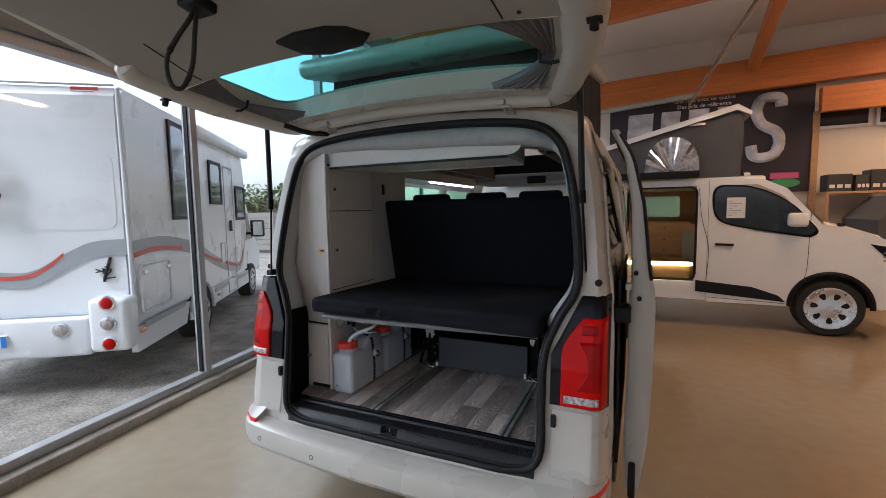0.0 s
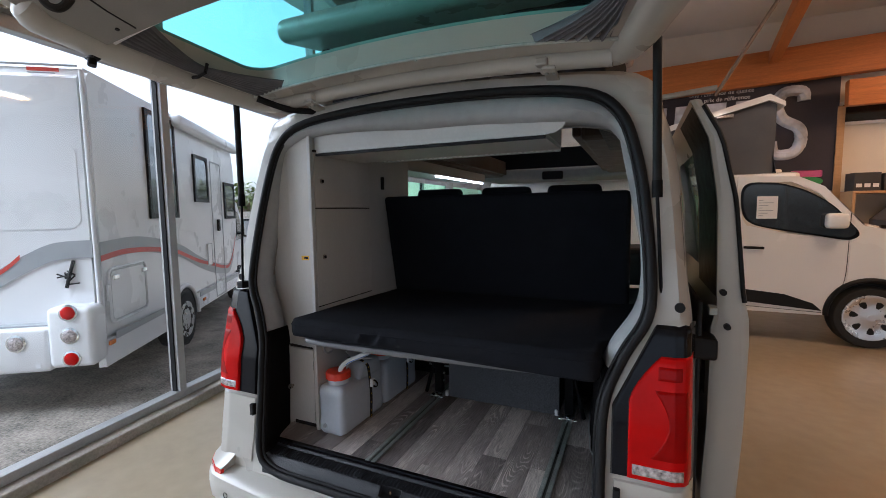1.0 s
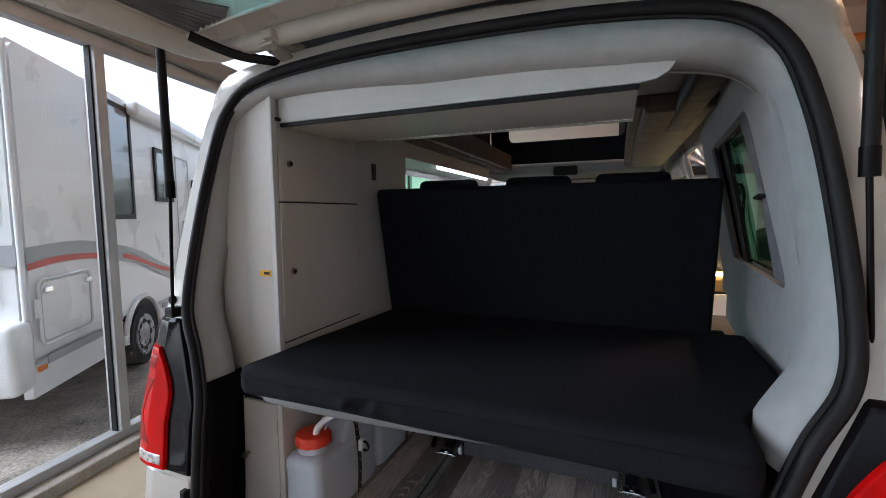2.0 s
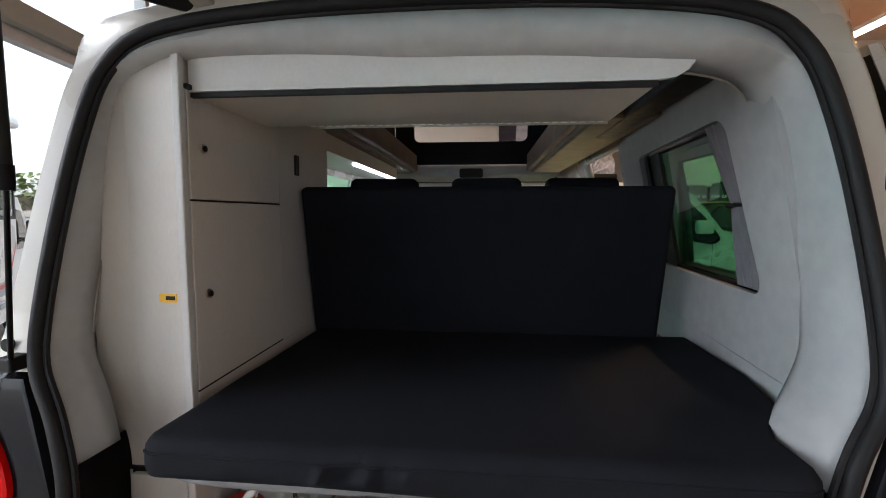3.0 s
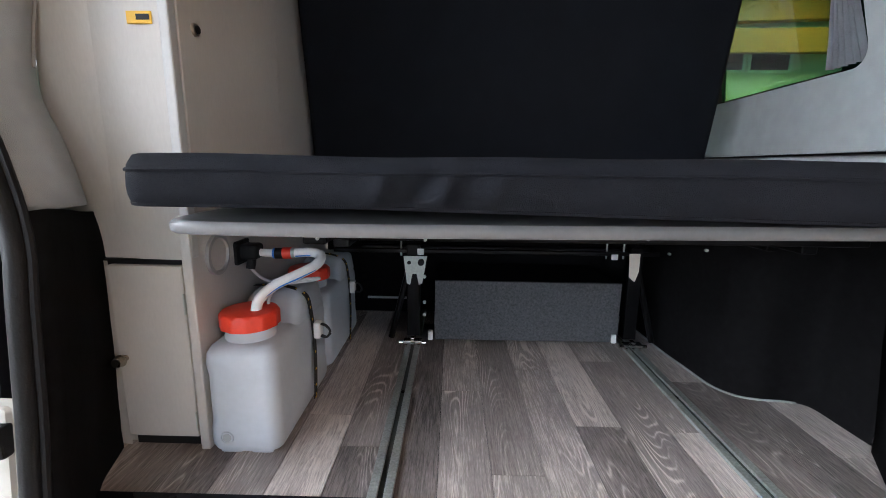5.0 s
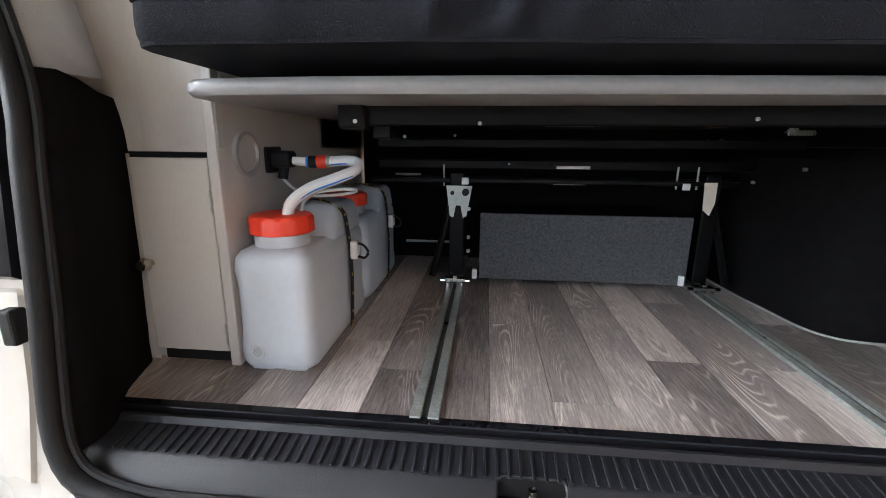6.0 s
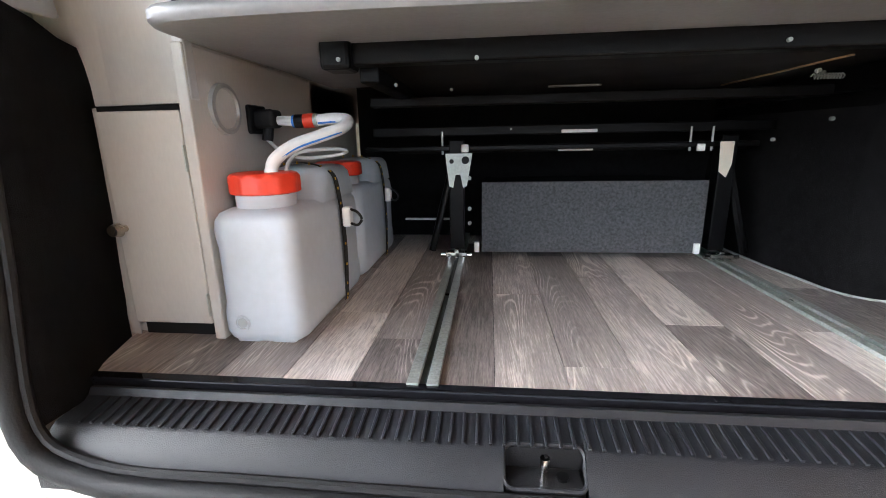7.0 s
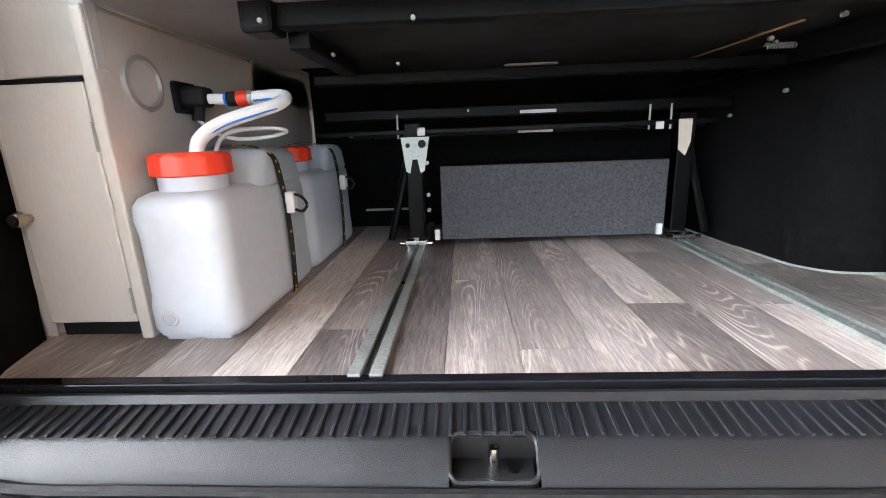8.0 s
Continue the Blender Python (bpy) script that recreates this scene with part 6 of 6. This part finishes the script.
fog = part("round_lamp", loft([[(-0.565 + r * math.cos(a), yy, 0.665 + r * math.sin(a)) for a in np.linspace(0, 6.283, 25)[:-1]] for r, yy in ((0.058, -0.168), (0.058, -0.180), (0.045, -0.188), (0.02, -0.192))], True, True), CLEAR_LENS, rv, smooth=True)
part("lamp_ring", loft([[(-0.565 + r * math.cos(a), yy, 0.665 + r * math.sin(a)) for a in np.linspace(0, 6.283, 25)[:-1]] for r, yy in ((0.076, -0.168), (0.073, -0.179), (0.058, -0.182))], True), CHROME, fog)
for x in (-0.42, -0.86):
    part("bumper_plug", rod((x, -0.174, 0.46), (x, -0.168, 0.46), 0.022, n=16), RV_WHITE, bmpr)
plate = part("number_plate", box(-1.5, -1.0, -0.19, -0.171, 0.53, 0.65, 0.005), PRINT_WHITE, rv, "number plate with plain bars")
part("plate_band", box(-1.05, -1.005, -0.193, -0.1905, 0.535, 0.645), BLUE, plate)
part("plate_bar", box(-1.42, -1.10, -0.193, -0.1905, 0.56, 0.62), GRAPHIC_GREY, plate)
for y, z in ((0.03, 0.565), (2.52, 0.47)):
    part("side_marker", box(0.014, 0.034, y, y + 0.10, z - 0.022, z + 0.022, 0.01), ORANGE_LENS, rv)
# rear graphics: a grey wave with a red line
def band(pts, half, name, material, place):
    line = smooth_line([(a, b, 0) for a, b in pts], 6)
    part(name, loft([[place(p[0], p[1] - half), place(p[0], p[1] + half)] for p in line], False), material, rv)


band([(-2.2, 1.30), (-1.5, 1.21), (-1.13, 1.15), (-0.86, 1.15), (-0.55, 1.32), (-0.32, 1.42), (-0.03, 1.44)], 0.078, "grey_wave", GRAPHIC_GREY, lambda a, b: (a, -0.012, b))
band([(-2.2, 1.30), (-1.5, 1.21), (-1.13, 1.165), (-0.87, 1.185), (-0.70, 1.28), (-0.58, 1.385)], 0.020, "red_wave", GRAPHIC_RED, lambda a, b: (a, -0.016, b))
band([(0.03, 1.41), (0.8, 1.42), (1.78, 1.27), (2.5, 1.04), (3.1, 0.88), (3.6, 0.80), (4.0, 0.78), (4.3, 1.0)], 0.085, "grey_wave", GRAPHIC_GREY, lambda a, b: (0.006, a, b))
band([(0.03, 1.345), (0.4, 1.375), (0.86, 1.36), (1.3, 1.32)], 0.026, "red_wave", GRAPHIC_RED, lambda a, b: (0.010, a, b))
band([(1.5, 1.30), (1.78, 1.245), (2.5, 1.05), (3.1, 0.93), (3.6, 0.83), (3.98, 0.81), (4.25, 1.0), (4.5, 1.32)], 0.026, "red_wave", GRAPHIC_RED, lambda a, b: (0.010, a, b))
part("tree_motif", sweep([(-0.25, -0.016, 1.10), (-0.22, -0.016, 1.21), (-0.18, -0.016, 1.34)], 0.014, 6), BLACK_PLASTIC, rv)
for k in range(7):
    a = 0.9 * k
    part("motif_branch", sweep([(-0.235, -0.017, 1.13 + 0.02 * k), (-0.235 + 0.09 * math.cos(a), -0.017, 1.14 + 0.02 * k + 0.06 * math.sin(a))], 0.007, 6), BLACK_PLASTIC, rv)
for x0, x1, z0, z1, m_ in ((-0.40, -0.17, 2.975, 3.005, GRAPHIC_RED), (-0.34, -0.17, 3.022, 3.032, GRAPHIC_GREY), (-0.40, -0.20, 2.958, 2.966, GRAPHIC_GREY)):
    part("name_bar", box(x0, x1, -0.014, -0.004, z0 - 0.02, z1 - 0.02), m_, rv, "plain name bar")
for z in (2.24, 1.925):
    a = part("carrier_arm", rod((-1.35, -0.10, z + 0.03), (-1.06, -0.10, z + 0.03), 0.036, n=16), YELLOW, rv, "yellow carrier rail end", smooth=True)
    part("arm_cap", rod((-1.06, -0.10, z + 0.03), (-1.01, -0.10, z + 0.03), 0.040, 0.034, n=16), BLACK_PLASTIC, a)
    part("arm_foot", box(-1.30, -1.24, -0.09, -0.002, z - 0.03, z + 0.09, 0.01), BLACK_PLASTIC, a)


def rv_window(y0, y1, z0, z1):
    w = part("window", holed(y0 - 0.05, y1 + 0.05, z0 - 0.05, z1 + 0.05, rounded(y0, y1, z0, z1, 0.07), 0.025, lambda u, v, d: (d + 0.002, u, v)), BLACK_PLASTIC, rv)
    part("window_pane", prism(rounded(y0, y1, z0, z1, 0.07), 0.010, 0.018, 'x'), PALE_GLAZING, w)


rv_window(1.09, 1.78, 1.74, 2.86)
rv_window(2.50, 2.99, 1.96, 2.54)
rv_window(3.92, 4.46, 1.69, 2.23)
dr = part("entrance_door", holed(3.17, 3.70, 0.38, 2.57, rounded(3.19, 3.68, 0.40, 2.55, 0.06), 0.008, lambda u, v, d: (0.013 + d, u, v)), GRAPHIC_GREY, rv)
part("door_handle", box(0.014, 0.05, 3.38, 3.46, 1.45, 1.64, 0.01), BLACK_PLASTIC, dr)
hb = part("locker_door", prism(rounded(0.13, 0.80, 0.75, 1.22, 0.05), 0.0, 0.02, 'x'), RV_WHITE, rv)
part("locker_rim", sweep([(0.02, p[0], p[1]) for p in rounded(0.11, 0.82, 0.73, 1.24, 0.06)], 0.012, 6, True), RV_WHITE, hb)
part("locker_gap", sweep([(0.0215, p[0], p[1]) for p in rounded(0.135, 0.795, 0.755, 1.215, 0.05)], 0.003, 6, True), GRAPHIC_GREY, hb)
for y in (0.15, 0.71):
    part("locker_latch", box(0.02, 0.045, y, y + 0.10, 1.13, 1.175, 0.010, 3), CHROME, hb)
part("locker_hinge", box(0.012, 0.034, 0.06, 0.10, 0.95, 1.10, 0.006), RV_WHITE, hb)
part("small_hatch", box(0.002, 0.014, 2.86, 3.08, 0.93, 1.28, 0.005), RV_WHITE, rv)
part("hatch_rim", sweep([(0.014, p[0], p[1]) for p in rounded(2.87, 3.07, 0.94, 1.27, 0.03)], 0.006, 6, True), GRAPHIC_GREY, rv)
part("awning", box(0.0, 0.14, 1.75, 4.5, 2.84, 3.0, 0.05, 4), RV_WHITE, rv, "white awning case", smooth=True)
part("arch_lining", prism([(1.88 + 0.41 * math.cos(a), 0.34 + 0.44 * math.sin(a)) for a in np.linspace(math.pi, 0, 15)], -0.06, 0.003, 'x'), BLACK_PLASTIC, rv)
part("arch_rim", sweep([(0.012, 1.88 + 0.45 * math.cos(a), 0.34 + 0.45 * math.sin(a)) for a in np.linspace(math.pi, 0, 15)], 0.03, 8), RV_WHITE, rv, smooth=True)
part("cab", prism([(4.5, 0.45), (6.2, 0.45), (6.25, 0.9), (5.8, 1.25), (5.2, 1.95), (4.5, 2.0)], -2.1, -0.12, 'x'), RV_WHITE, rv)
part("cab_window", prism([(4.9, 1.2), (5.6, 1.2), (5.25, 1.75), (4.9, 1.8)], -0.125, -0.11, 'x'), DARK_GLASS, rv)
mir_rv = part("cab_mirror", box(-0.06, 0.22, 5.2, 5.34, 1.25, 1.62, 0.04, 3), BLACK_PLASTIC, rv, smooth=True)
part("mirror_glass", box(0.0, 0.20, 5.192, 5.199, 1.29, 1.58, 0.002), CHROME, mir_rv)
part("mirror_arm", box(-0.14, 0.02, 5.24, 5.30, 1.30, 1.36, 0.01), BLACK_PLASTIC, mir_rv)
part("underframe", box(-2.15, -0.30, 0.1, 4.8, 0.42, 0.58), BLACK_PLASTIC, rv)
for x, y in ((-0.105, 1.88), (-2.10, 1.88), (-0.16, 5.1), (-2.05, 5.1)):
    t = part("wheel", rod((x - 0.12, y, 0.34), (x + 0.12, y, 0.34), 0.34, n=36), TYRE, rv, smooth=True)
    part("rim", loft([[(x + dx, y + r * math.cos(a), 0.34 + r * math.sin(a)) for a in np.linspace(0, 6.283, 29)[:-1]] for r, dx in ((0.235, 0.119), (0.235, 0.132), (0.215, 0.134), (0.16, 0.118), (0.08, 0.128), (0.03, 0.132))], True, True), RIM, t, smooth=True)
    part("rim_rear", rod((x - 0.13, y, 0.34), (x - 0.10, y, 0.34), 0.23, n=28), RIM, t)
    for k in range(8):
        a = 2 * math.pi * k / 8
        part("rim_hole", rod((x + 0.118, y + 0.165 * math.cos(a), 0.34 + 0.165 * math.sin(a)), (x + 0.126, y + 0.165 * math.cos(a), 0.34 + 0.165 * math.sin(a)), 0.032, n=10), BLACK_PLASTIC, t)

# yard edge: fence, hedge, bare trees
fence = thing("yard_fence", "weathered horizontal board fence at the yard's edge", "fence", (-11.5, 13.5, -0.12), 20)
for k in range(7):
    part("board", box(-5, 6, 0, 0.03, 0.1 + 0.24 * k, 0.32 + 0.24 * k), FENCE, fence)
for x in (-5, -2.5, 0, 2.5, 5):
    part("post", box(x, x + 0.1, -0.06, -0.001, -0.05, 1.8), FENCE, fence)
rng = random.Random(11)
bm = bmesh.new()
for _ in range(9000):
    x, y, z = rng.uniform(-6, 7), rng.gauss(0, 0.5), rng.uniform(0.2, 2.9) + 0.25 * math.sin(rng.random() * 9)
    a, b = rng.uniform(0, 6.28), rng.uniform(-0.9, 0.9)
    u = Vector((math.cos(a), math.sin(a), b)) * 0.10
    v = Vector((-math.sin(a), math.cos(a), rng.uniform(-1, 1))) * 0.07
    c = Vector((x, y, z))
    bm.faces.new([bm.verts.new(c + q) for q in (-u, v, u, -v)])
hedge = thing("hedge", "dense green hedge behind the fence", "hedge", (-12.2, 15.2, -0.12), 20)
tagged(part("leaves", bm, LEAF, hedge), kind="stuff")
part("stems", box(-6, 7, -0.25, 0.25, -0.05, 2.3), BRANCH, hedge)


def bare_tree(x, y, h, seed):
    r = random.Random(seed)
    t = thing("bare_tree", "bare winter tree with fine grey twigs", "tree", (x, y, -0.16), group="bare trees")
    part("trunk", rod((0, 0, 0), (0.1, 0, h * 0.45), 0.16, 0.10), BRANCH, t)
    bm = bmesh.new()

    def grow(p, d, length, rad, depth):
        q = p + d * length
        rod(p, q, rad, rad * 0.6, 5, bm)
        if depth:
            for _ in range(3):
                nd = (d + Vector((r.uniform(-0.7, 0.7), r.uniform(-0.7, 0.7), r.uniform(-0.1, 0.6)))).normalized()
                grow(q, nd, length * 0.72, rad * 0.6, depth - 1)
    grow(Vector((0.1, 0, h * 0.44)), Vector((0, 0, 1)), h * 0.18, 0.09, 5)
    part("limbs", bm, BRANCH, t)


for k, (x, y, h) in enumerate(((-15, 24, 6.5), (-19, 26, 7.5), (-11, 25, 6.0))):
    bare_tree(x, y, h, k)

# ---- planks of the load floor ----
rng = random.Random(5)
meshes = {}
for i in range(-8, 8):
    x0 = 0.004 + 0.1 * i
    cut = {-1: 0.437, 0: 0.136, 2: 0.295, 1: 0.56, 3: 0.62, -2: 0.9, -4: 0.32}.get(i, rng.uniform(0.1, 0.7))
    ends = [0.069]
    while cut < 2.5:
        ends.append(cut)
        cut += rng.choice((0.55, 0.62, 0.7))
    ends.append(2.59)
    for a, b in zip(ends, ends[1:]):
        L = round(b - a, 3)
        if L not in meshes:
            o = part("plank", box(0.0005, 0.0995, 0.0005, L - 0.0005, 0.0, 0.005, 0.0005, 1), PLANK, floor_panel)
            meshes[L] = o.data
        else:
            o = new("plank", meshes[L])
            o.parent = floor_panel
        o.location = (x0, a, 0.5722)
